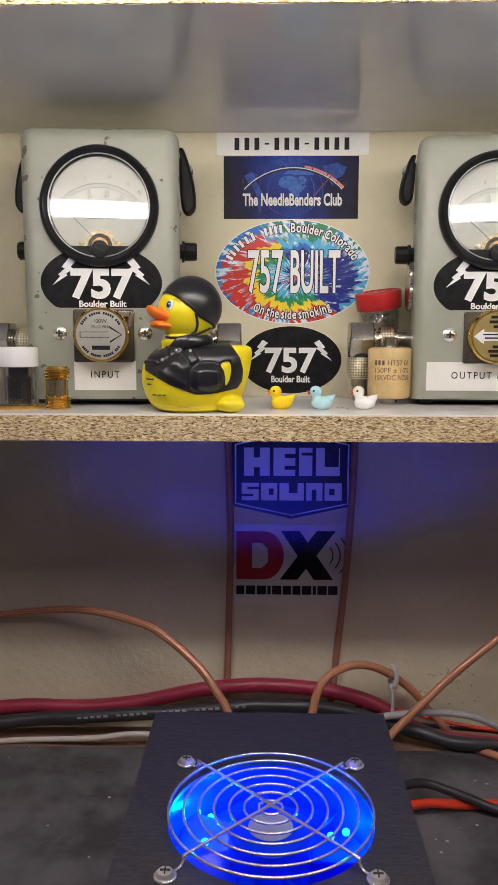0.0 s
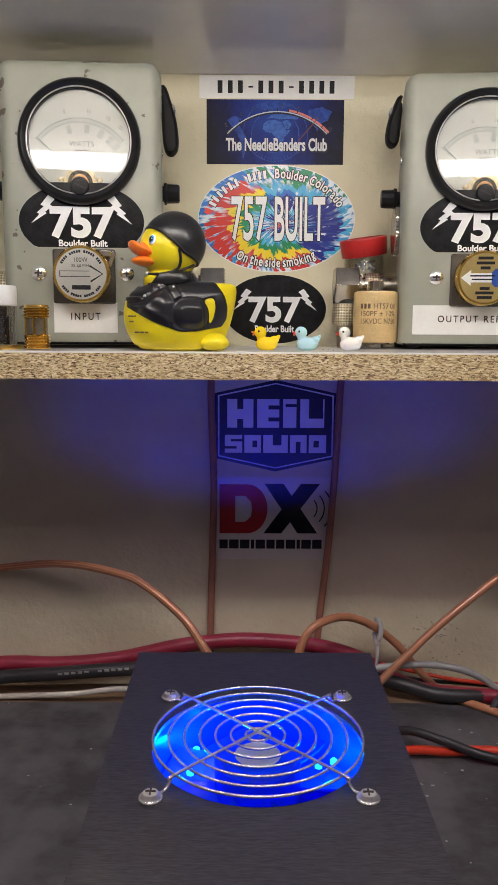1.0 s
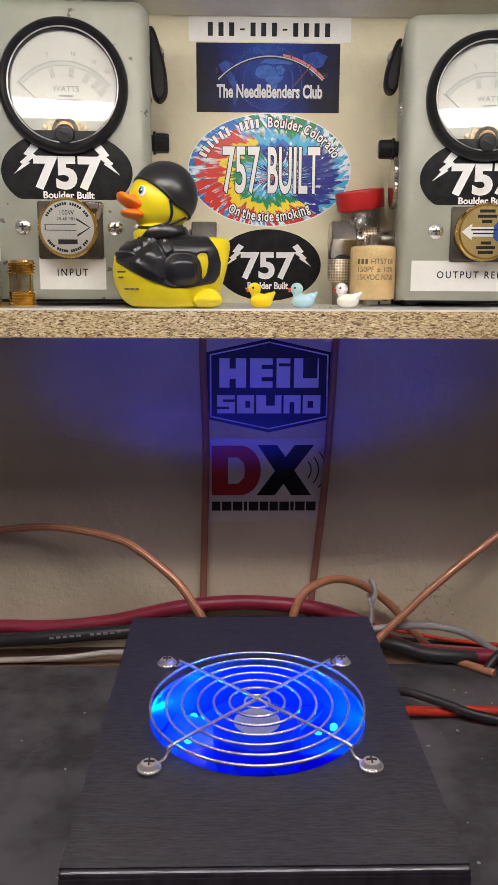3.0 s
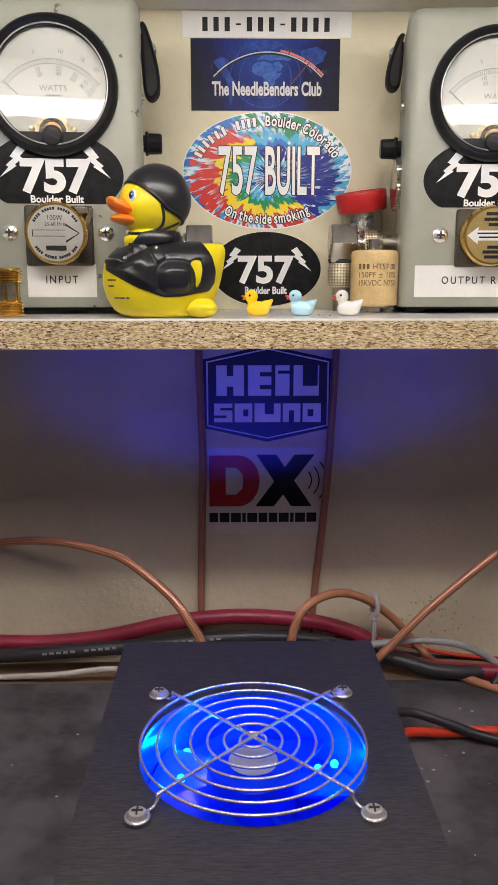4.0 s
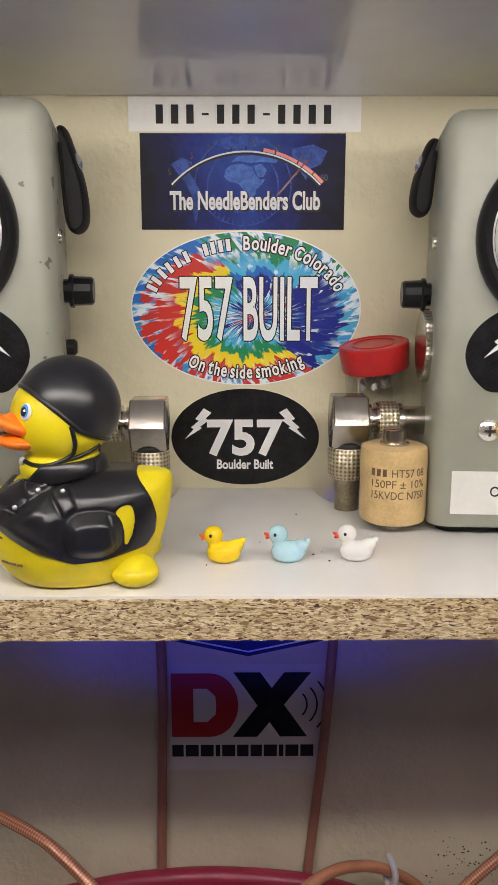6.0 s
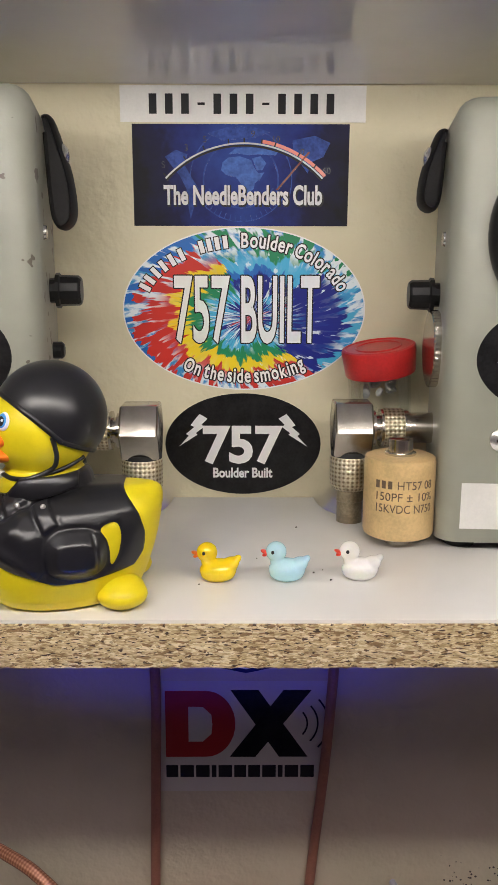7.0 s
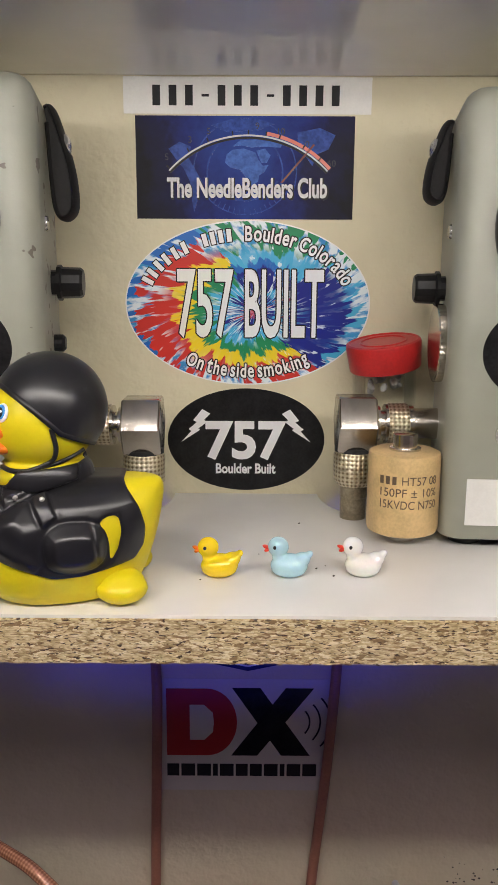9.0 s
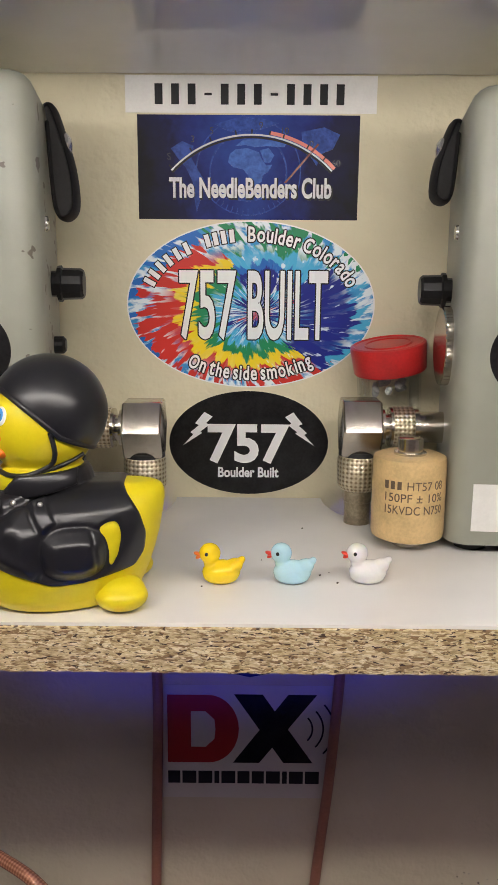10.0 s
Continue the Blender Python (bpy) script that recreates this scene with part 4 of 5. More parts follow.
        t = bars([0.013], 0.001, 0.0009, -0.001, 0.0438, 0.0001, y - 0.0004, t)
        part("element_print", t, INK, el)
    part("catch", box((0.0075, 0.0030, 0.0045), (0.0140, -0.0035, 0.0575), 0.001), NICKEL, ob)
    part("catch_arm", rotated(box((0.0030, 0.002, 0.0100), bevel=0.0008), pose(0.0178, -0.003, 0.0545, 0, 20, 0)), NICKEL, ob)
    for s in (-1, 1):
        screw((s * 0.0268, 0.0003, 0.0458), 0.0046, ob)
    tag = part("name_tag", plate(block(tag_w, 0.0186, tag_x, 0.0190), 0.0003), PAPER, ob, "white name tag")
    part("tag_letters", words(name_label, 0.0180 if len(name_label) < 8 else 0.0455, 0.0044, 0.0001, 0.008, 1.35, m=pose(tag_x - (0.0 if len(name_label) < 8 else 0.0030), -0.0003, 0.0197)), INK, tag)
    # sides: strap lug, fuse holder, vent
    for s in (-1, 1):
        k = strap_len
        loop = [(0.0480, 0.004), (0.0502, 0.004), (0.0535, -0.006), (0.0568, -0.019), (0.0582, -0.031), (0.0575, -0.0385), (0.0540, -0.0415), (0.0512, -0.0380), (0.0500, -0.026), (0.0494, -0.012), (0.0490, -0.002)]
        lug = tube([(s * (0.048 + (q - 0.048) * (0.45 + 0.55 * k)), 0.034, 0.1605 + h * k) for q, h in loop], 0.0015, 10)
        bmesh.ops.scale(lug, vec=(1.0, 5.2, 1), space=Matrix.Translation((0, -0.034, 0)), verts=lug.verts)
        lug = plate([(s * (0.048 + (q - 0.048) * (0.45 + 0.55 * k)), 0.1605 + h * k) for q, h in loop], 0.0136, lug, (0, 0.0408, 0))
        strap = part("strap", lug, LEATHER, ob, "black leather strap end", smooth=50)
        out = ALONG_X if s > 0 else pose(0, 0, 0, 0, -90)
        part("rivet", lathe([(0.0046, 0), (0.0046, 0.001), (0.0028, 0.0024), (0.0001, 0.0028)], 20, pose(s * (0.048 + 0.0068 * (0.45 + 0.55 * k)), 0.033, 0.1605 - 0.011 * k) @ out), CHROME, strap, smooth=40)
        kn = [(0.0050, 0.0), (0.0050, 0.003), (0.0070, 0.003), (0.0071, 0.0045), (0.0062, 0.0050), (0.0060, 0.0120), (0.0052, 0.0130), (0.0001, 0.0130)]
        part("fuse_knob", lathe(kn, 12, pose(s * 0.0462, 0.036, 0.1000) @ out), BLACK, ob, "black fuse knob")
        part("side_screw", lathe([(0.0030, 0), (0.0026, 0.0010), (0.0001, 0.0014)], 16, pose(s * 0.0478, 0.022, 0.1220) @ out), CHROME, ob, smooth=40)
    part("top_button", lathe([(0.0030, 0), (0.0030, 0.0012), (0.0001, 0.0022)], 16, pose(-0.008, 0.03, Z0 + H - 0.0002)), BLACK, ob, smooth=40)
    return ob


m1 = meter(-0.1226, -0.0870, "INPUT", PAINT_WORN, "grey-green wattmeter with chipped paint and silver element", "silver", 140, 0.0390, 0.0010, 4.0, 0.86)
m2 = meter(0.1240, -0.0810, "OUTPUT REFLE", PAINT, "clean grey-green wattmeter with brass element", "gold", 141, 0.0830, 0.0010, -4.0, 0.63)
part("knurled_disc", lathe([(0.0001, 0), (0.0152, 0), (0.0156, 0.0003), (0.0156, 0.0032), (0.0148, 0.0036), (0.0001, 0.0036)], 90, pose(-0.0475, 0.030, 0.0780) @ pose(0, 0, 0, 0, -90), None, 1, 0.0004), NICKEL, m2, "nickel disc with a milled rim")
part("small_plug", lathe([(0.0035, 0), (0.0035, 0.004), (0.0025, 0.005)], 16, pose(0.0462, 0.036, 0.0760) @ ALONG_X), BLACK, m1)

m2.scale = (1, 1, 0.984)

# ---- coaxial right-angle plugs ----
def plug(x_side, s, z, y, x_body, name="right_angle_plug"):
    """From the meter's side (x_side) along s to a square elbow at x_body, then a knurled nut downwards."""
    ob = thing(name, (x_body, y, z), "nickel right-angle coaxial plug fixed to the wattmeter", "connector", "coaxial plugs")
    turn = pose(0, 0, 0, 0, 90 * s, 0)     # lathe z from the elbow to the meter
    L = abs(x_body - x_side)
    bm = lathe([(0.0001, -0.0081), (0.0126, -0.0081), (0.0134, -0.0074), (0.0134, 0.0074), (0.0126, 0.0081), (0.0001, 0.0081)], 6, ALONG_X @ pose(0, 0, 0, 0, 0, 90))
    bmesh.ops.bevel(bm, geom=bm.edges[:], offset=0.0011, segments=3, profile=0.5, affect="EDGES", clamp_overlap=True)
    part("elbow", bm, NICKEL, ob, "six-sided nickel elbow", smooth=35)
    # the dark gap above the lower nut, put in as a black ring
    part("gap_ring", lathe([(0.0076, -0.0100), (0.0086, -0.0104), (0.0086, -0.0120), (0.0076, -0.0124)], 32), RUBBER, ob, "black ring standing in for a dark gap", smooth=30)
    bm = lathe([(0.0062, 0.006), (0.0075, 0.0085), (0.0075, 0.0100), (0.0055, 0.0102), (0.0055, 0.0120), (0.0083, 0.0121), (0.0083, 0.0132)], 32, turn)
    part("collar", bm, NICKEL, ob, smooth=30)
    part("knurled_nut", lathe([(0.0080, 0.0132), (0.0086, 0.0136), (0.0086, 0.0215), (0.0080, 0.0220)], 40, turn), KNURL, ob, smooth=30)
    part("barrel", lathe([(0.0078, 0.0220), (0.0078, 0.0240), (0.0066, 0.0241), (0.0066, L - 0.001), (0.0085, L - 0.001), (0.0085, L + 0.002)], 32, turn), NICKEL, ob, smooth=30)
    part("lower_nut", lathe([(0.0070, -0.0110), (0.0084, -0.0122), (0.0089, -0.0135), (0.0089, -0.0240), (0.0078, -0.0262), (0.0066, -0.0272)], 40), KNURL, ob, smooth=30)
    part("ferrule", lathe([(0.0060, -0.0270), (0.0060, -0.0320), (0.0056, -0.0325), (0.0056, -0.0440), (0.0046, -0.0450)], 28), surf("aged_brass", (0.42, 0.36, 0.26), 0.35, 0.8, var=0.3) if s > 0 else BRASS, ob, smooth=30)
    return ob


plug(-0.0805, -1, 1.0610, -0.0400, -0.0445)
plug(0.0840, 1, 1.0618, -0.0375, 0.0460)
plug(-0.1685, 1, 1.0610, -0.0460, -0.2010)

# ---- capacitor ----
cap = thing("doorknob_capacitor", (0.0618, -0.0665, SHELF), "tan ceramic capacitor with printed values standing upright", "capacitor")
part("lower_stud", lathe([(0.0050, 0.0), (0.0056, 0.0006), (0.0056, 0.0030), (0.0095, 0.0034), (0.0095, 0.0045)], 32), NICKEL, cap, smooth=30)
part("body", lathe([(0.0001, 0.0040), (0.0120, 0.0040), (0.0137, 0.0048), (0.0141, 0.0062), (0.0141, 0.0345), (0.0137, 0.0360), (0.0120, 0.0368), (0.0001, 0.0368)], 64), CERAMIC, cap, "tan ceramic body", smooth=40)
part("upper_stud", lathe([(0.0062, 0.0366), (0.0062, 0.0376), (0.0048, 0.0378), (0.0048, 0.0430), (0.0040, 0.0434), (0.0001, 0.0434)], 32), NICKEL, cap, smooth=30)


def round_text(text, r, z, height, width, mat, parent, name):
    bm = words(text, width, height, 0.0002, 0.0)
    for v in bm.verts:
        a = v.co.x / r
        rr = r - v.co.y - 0.0001
        v.co = Vector((rr * math.sin(a), -rr * math.cos(a), v.co.z + z))
    return part(name, bm, mat, parent)


bm = bars([0.0016, 0.0016, 0.0016], 0.0010, 0.0031, -0.0088, 0.0, 0.0002)
for v in bm.verts:
    a = v.co.x / 0.0141
    v.co = Vector(((0.0140 - v.co.y) * math.sin(a), -(0.0140 - v.co.y) * math.cos(a), v.co.z + 0.0272))
part("marking_bars", bm, TAN_INK, cap)
round_text("      HT57 08", 0.0141, 0.0272, 0.0033, 0.0150, TAN_INK, cap, "type_print").rotation_euler.z = 0.30
round_text("150PF ± 10%", 0.0141, 0.0225, 0.0033, 0.0238, TAN_INK, cap, "value_print")
round_text("15KVDC N750", 0.0141, 0.0178, 0.0033, 0.0238, TAN_INK, cap, "rating_print")

# ---- vial with red cap, small jar, threaded spool ----
vial = thing("capped_vial", pose(0.0640, -0.0175, SHELF, 0, -3, 0), "clear plastic vial with a red screw cap", "vial")
v = part("vial_body", lathe([(0.0001, 0.0), (0.0135, 0.0), (0.0140, 0.001), (0.0140, 0.0640), (0.0130, 0.0660), (0.0130, 0.0720), (0.0120, 0.0720), (0.0120, 0.0650), (0.0130, 0.0630), (0.0130, 0.0015), (0.0001, 0.0015)], 48), VIAL, vial, smooth=40)
v.visible_shadow = False
red_lid = part("cap", lathe([(0.0001, -0.0060), (0.0155, -0.0060), (0.0158, -0.0056), (0.0166, 0.0048), (0.0163, 0.0060), (0.0152, 0.0064), (0.0144, 0.0058), (0.0105, 0.0058), (0.0100, 0.0063), (0.0095, 0.0058), (0.0001, 0.0058)], 56), RED_CAP, vial, "red plastic cap sitting askew", smooth=35)
red_lid.matrix_basis = pose(0.0, -0.001, 0.0695, 7, -5, 0)
bits = bmesh.new()
for i in range(14):
    a = random.uniform(0, 6.28)
    blob((0.006 * math.cos(a), 0.006 * math.sin(a), 0.056 + random.uniform(-0.003, 0.003)), (0.0022, 0.0018, 0.0012), (random.uniform(0, 180), random.uniform(0, 180), 0), bits, 8, 6)
part("contents", bits, GREY_CABLE, vial, "small pale parts inside")

jar = thing("small_jar", (-0.1705, -0.108, SHELF), "small glass jar with white lid and brass fitting", "jar")
part("base_ring", lathe([(0.0001, 0), (0.0150, 0.0), (0.0152, 0.0008), (0.0152, 0.0024), (0.0001, 0.0026)], 48), BRASS, jar, smooth=40)
g = part("glass", lathe([(0.0112, 0.0026), (0.0115, 0.003), (0.0115, 0.0260), (0.0105, 0.0260), (0.0105, 0.0032), (0.0112, 0.0026)], 40, closed=False), CLEAR, jar, smooth=40)
g.visible_shadow = False
part("lid", lathe([(0.0001, 0.0255), (0.0118, 0.0255), (0.0120, 0.0260), (0.0120, 0.0360), (0.0114, 0.0372), (0.0001, 0.0372)], 40), VINYL_WHITE, jar, "white plastic lid", smooth=40)
part("brass_core", lathe([(0.0070, 0.0028), (0.0070, 0.0050), (0.0088, 0.0052), (0.0088, 0.0190), (0.0060, 0.0200), (0.0060, 0.0250)], 32), surf("dark_steel", (0.10, 0.10, 0.12), 0.25, 0.9), jar, smooth=30)

spool = thing("threaded_spool", (-0.1445, -0.1165, SHELF), "small brass threaded barrel with a window", "fitting")
prof = [(0.0001, 0.0)]
for k in range(5):
    prof += [(0.0070, 0.0004 + 0.0017 * k), (0.0078, 0.0010 + 0.0017 * k), (0.0070, 0.0018 + 0.0017 * k)]
part("lower_thread", lathe(prof + [(0.0060, 0.0090)], 36), BRASS, spool, smooth=30)
part("window", lathe([(0.0064, 0.0088), (0.0064, 0.0182)], 36), surf("smoky_core", (0.22, 0.19, 0.14), 0.2, 0.5, var=0.3), spool, smooth=40)
for s in (-1, 0, 1):
    part("stay", box((0.0016, 0.0012, 0.0098), (s * 0.0055, -0.0064 + abs(s) * 0.003, 0.0135), 0.0003), BRASS, spool)
prof = [(0.0060, 0.0178)]
for k in range(4):
    prof += [(0.0070, 0.0182 + 0.0017 * k), (0.0078, 0.0188 + 0.0017 * k), (0.0070, 0.0196 + 0.0017 * k)]
part("upper_thread", lathe(prof + [(0.0068, 0.0258), (0.0052, 0.0260), (0.0050, 0.0245), (0.0001, 0.0245)], 36), BRASS, spool, smooth=30)

# ---- biker duck ----
def settle(ob):
    """Makes the softened skin the mesh itself."""
    bpy.context.view_layer.update()
    me = bpy.data.meshes.new_from_object(ob.evaluated_get(bpy.context.evaluated_depsgraph_get()))
    ob.modifiers.clear()
    ob.data = me
    bpy.context.view_layer.update()
    return ob


def reach(poly, x, z):
    """Signed distance to a closed outline, positive inside, for arrays x and z."""
    p = np.array(poly)
    best, inside = np.full(len(x), 9.0), np.zeros(len(x), bool)
    for (ax, az), (bx, bz) in zip(p, np.roll(p, -1, 0)):
        ux, uz = bx - ax, bz - az
        k = np.clip(((x - ax) * ux + (z - az) * uz) / (ux * ux + uz * uz), 0, 1)
        best = np.minimum(best, np.hypot(x - ax - k * ux, z - az - k * uz))
        cross = (az > z) != (bz > z)
        inside ^= cross & (x < ax + (z - az) * ux / (uz if uz else 1e-9))
    return np.where(inside, best, -best)


def swell(d, width):
    k = np.clip(d / width, 0, 1)
    return k * k * (3 - 2 * k)


duck = thing("biker_duck", pose(-0.0602, -0.1178, SHELF, 0, 0, 4), "yellow rubber duck in black helmet and leather jacket", "rubber duck")
# (height, chest, tail, half width) of the bowl-shaped body
HULL = [(0.0, -0.0190, 0.0185, 0.0165), (0.0012, -0.0235, 0.0220, 0.0196), (0.0045, -0.0277, 0.0248, 0.0220), (0.010, -0.0308, 0.0272, 0.0236), (0.016, -0.0325, 0.0292, 0.0245), (0.022, -0.0328, 0.0308, 0.0245), (0.028, -0.0316, 0.0319, 0.0235), (0.0325, -0.0288, 0.0326, 0.0208), (0.0355, -0.0245, 0.0326, 0.0168), (0.0374, -0.0190, 0.0318, 0.0125), (0.0386, -0.0115, 0.0296, 0.0075)]
bm = bmesh.new()
rings = []
for z, x0, x1, w in HULL:
    line = []
    for i in range(48):
        a = 2 * math.pi * i / 48
        c, q = math.cos(a), math.sin(a)
        u = 0.5 + 0.5 * math.copysign(abs(c) ** 0.9, c)
        taper = 1 - 0.30 * u * u
        line.append(bm.verts.new((x0 + (x1 - x0) * u, w * taper * math.copysign(abs(q) ** 0.9, q), z)))
    rings.append(line)
for a, b in zip(rings, rings[1:]):
    for i in range(48):
        bm.faces.new((a[i], a[(i + 1) % 48], b[(i + 1) % 48], b[i]))
bm.faces.new(rings[0][::-1])
bm.faces.new(rings[-1])
blob((-0.0060, 0, 0.0400), (0.0152, 0.0142, 0.0080), bm=bm)
blob((-0.0060, 0, 0.0575), (0.0174, 0.0164, 0.0169), bm=bm, u=40, v=28)
body = settle(organic(part("body", bm, YELLOW, duck, "bright yellow body"), 0.0006, 14))
low = min(v.co.z for v in body.data.vertices)
xs = [v.co.x for v in body.data.vertices if v.co.z < 0.038]
back, front = 0.0326 / max(xs), -0.0328 / min(xs)
for v in body.data.vertices:
    k = max(0.0, min(1.0, (0.045 - v.co.z) / 0.008))
    v.co.x *= 1 + k * ((back if v.co.x > 0 else front) - 1)
    v.co.z = (v.co.z - low) * 0.045 / (0.045 - low) if v.co.z < 0.045 else v.co.z
bpy.context.view_layer.update()
body.data.polygons.foreach_set("use_smooth", [True] * len(body.data.polygons))


def skin(x, z, s, off=0.0):
    """The point on the duck's side s at x and z, lifted by off."""
    hit, co, no, _ = body.ray_cast((x, s * 0.08, z), (0, -s, 0))
    return co + no * off if hit else Vector((x, s * 0.008, z))


# the jacket follows the body; folds, cuff, collar and shoulder strap are raised
EDGE = [(-0.0304, 0.0245), (-0.0290, 0.0312), (-0.0226, 0.0382), (-0.0200, 0.0384), (-0.0232, 0.0352), (-0.0157, 0.0388), (-0.0108, 0.0432), (0.0062, 0.0442), (0.0075, 0.0444), (0.0165, 0.0440), (0.0195, 0.0395), (0.0222, 0.0358), (0.0252, 0.0312), (0.0270, 0.0246), (0.0262, 0.0178), (0.0233, 0.0136), (0.0100, 0.0112), (-0.0005, 0.0108), (-0.0157, 0.0164)]
PATCH = [(0.0132, 0.0280), (0.0160, 0.0294), (0.0188, 0.0297), (0.0196, 0.0250), (0.0186, 0.0190), (0.0158, 0.0148), (0.0164, 0.0200), (0.0156, 0.0250)]
CUFF = [(0.0060 + 0.0096 * math.copysign(abs(math.cos(t)) ** 0.75, math.cos(t)), 0.0206 + 0.0082 * math.copysign(abs(math.sin(t)) ** 0.75, math.sin(t))) for t in [2 * math.pi * i / 32 for i in range(32)]]
SLEEVE = [(-0.0310, 0.0262), (-0.0240, 0.0268), (-0.0180, 0.0300), (-0.0120, 0.0345), (-0.0075, 0.0345), (-0.0035, 0.0272), (-0.0042, 0.0215), (-0.0035, 0.0160), (-0.0060, 0.0128), (-0.0130, 0.0150), (-0.0220, 0.0200)]
COLLAR = [(-0.0178, 0.0370), (-0.0113, 0.0432), (0.0058, 0.0442), (0.0056, 0.0396), (-0.0050, 0.0372), (-0.0150, 0.0320), (-0.0165, 0.0345)]
STRAP = [(-0.0082, 0.0350), (-0.0028, 0.0366), (0.0014, 0.0300), (-0.0033, 0.0272)]
LAPEL = [(-0.0318, 0.0268), (-0.0290, 0.0302), (-0.0215, 0.0300), (-0.0180, 0.0285), (-0.0215, 0.0272), (-0.0260, 0.0272)]
bm = bmesh.new()
bm.from_mesh(body.data)
co = np.array([v.co for v in bm.verts])
no = np.array([v.normal for v in bm.verts])
edge = np.minimum(reach(EDGE, co[:, 0], co[:, 2]), -reach(PATCH, co[:, 0], co[:, 2]))
lift = 0.0002 + 0.0007 * swell(edge, 0.0008)
for outline, high, soft_edge, groove in ((SLEEVE, 0.0020, 0.0055, 0.0007), (CUFF, 0.0030, 0.0050, 0.0009), (COLLAR, 0.0014, 0.0008, 0.0004), (STRAP, 0.0009, 0.0006, 0.0003), (LAPEL, 0.0014, 0.0014, 0.0004)):
    d = reach(outline, co[:, 0], co[:, 2])
    lift += high * swell(d, soft_edge) - groove * np.exp(-((d + 0.0002) / 0.0006) ** 2)
# a seam across the glove and soft creases
lift -= 0.0006 * np.exp(-((co[:, 0] - 0.0118 + 0.12 * (co[:, 2] - 0.02)) / 0.0005) ** 2) * swell(reach(CUFF, co[:, 0], co[:, 2]), 0.002)
lift += 0.00025 * np.sin(co[:, 0] * 420 + co[:, 2] * 700) * swell(reach(SLEEVE, co[:, 0], co[:, 2]), 0.006)
lift = np.maximum(lift, 0.00028)
for v, d, n, e in zip(list(bm.verts), lift, no, edge):
    if e < -0.0001:
        bm.verts.remove(v)
    else:
        v.co += Vector(n) * float(d)
bmesh.ops.delete(bm, geom=[v for v in bm.verts if not v.link_faces], context="VERTS")
rim = [(v, [e.other_vert(v) for e in v.link_edges if e.is_boundary]) for v in bm.verts if v.is_boundary]
for k in range(14):
    moved = [(v, sum((w.co for w in near), Vector()) / len(near)) for v, near in rim if len(near) == 2]
    for v, mean in moved:
        v.co = v.co.lerp(mean, 0.5)
part("jacket", bm, JACKET, duck, "black leather-look jacket", smooth=180)

TURN_HEAD = pose(-0.0060, 0, 0.0575, 0, 0, 24) @ pose(0.0060, 0, -0.0575)
bm = blob((-0.0030, 0, 0.0610), (0.0177, 0.0177, 0.0176), u=64, v=48)
for at, up in (((-0.0198, 0, 0.0705), (0.70, 0, 0.714)), ((0.0006, 0, 0.0532), (0.40, 0, 0.916))):
    bmesh.ops.bisect_plane(bm, geom=bm.verts[:] + bm.edges[:] + bm.faces[:], plane_co=at, plane_no=up, clear_inner=True)
edge = [e for e in bm.edges if len(e.link_faces) == 1]
start = edge[0].verts[0]
loop, last, here = [start.co.copy()], edge[0], edge[0].verts[1]
while here is not start:
    loop.append(here.co.copy())
    last = next(e for e in here.link_edges if len(e.link_faces) == 1 and e is not last)
    here = last.other_vert(here)
helmet = part("helmet", bm, JACKET, duck, "glossy black open-face helmet", smooth=180)
helmet.matrix_basis = TURN_HEAD
sol = helmet.modifiers.new("shell", "SOLIDIFY")
sol.thickness, sol.offset = 0.0010, 0.0
part("rim", tube(loop, 0.0010, 8, 0, closed=True), JACKET, helmet, smooth=70)
for s in (-1, 1):
    pts = [skin(x, z, s, 0.0004) for x, z in ((-0.0004, 0.0570), (0.0003, 0.0530), (0.0003, 0.0500), (-0.0010, 0.0468), (-0.0045, 0.0442), (-0.0090, 0.0430), (-0.0140, 0.0428), (-0.0180, 0.0432))]
    part("chin_strap", tube(pts, 0.0008, 8), JACKET, duck, smooth=60)
    pts = [skin(x, z, s, 0.0004) for x, z in ((0.0075, 0.0488), (0.0035, 0.0468), (-0.0005, 0.0450), (-0.0045, 0.0440))]
    part("strap_end", tube(pts, 0.0007, 8), JACKET, duck, smooth=60)
part("buckle", blob(skin(-0.0182, 0.0430, -1, 0.0006), (0.0014, 0.0010, 0.0016)), STEEL, duck, smooth=180)
bm = blob((-0.0225, 0, 0.0560), (0.0084, 0.0092, 0.0030), (0, 24, 0))
blob((-0.0275, 0, 0.0590), (0.0034, 0.0066, 0.0020), (0, 38, 0), bm)
blob((-0.0195, 0, 0.0568), (0.0060, 0.0068, 0.0045), (0, 10, 0), bm)
organic(part("upper_bill", bm, ORANGE, duck, "orange bill"), 0.0006, 5).matrix_basis = TURN_HEAD
bm = blob((-0.0208, 0, 0.0502), (0.0080, 0.0080, 0.0028), (0, 6, 0))
blob((-0.0185, 0, 0.0520), (0.0058, 0.0060, 0.0036), bm=bm)
organic(part("lower_bill", bm, ORANGE, duck), 0.0006, 5).matrix_basis = TURN_HEAD
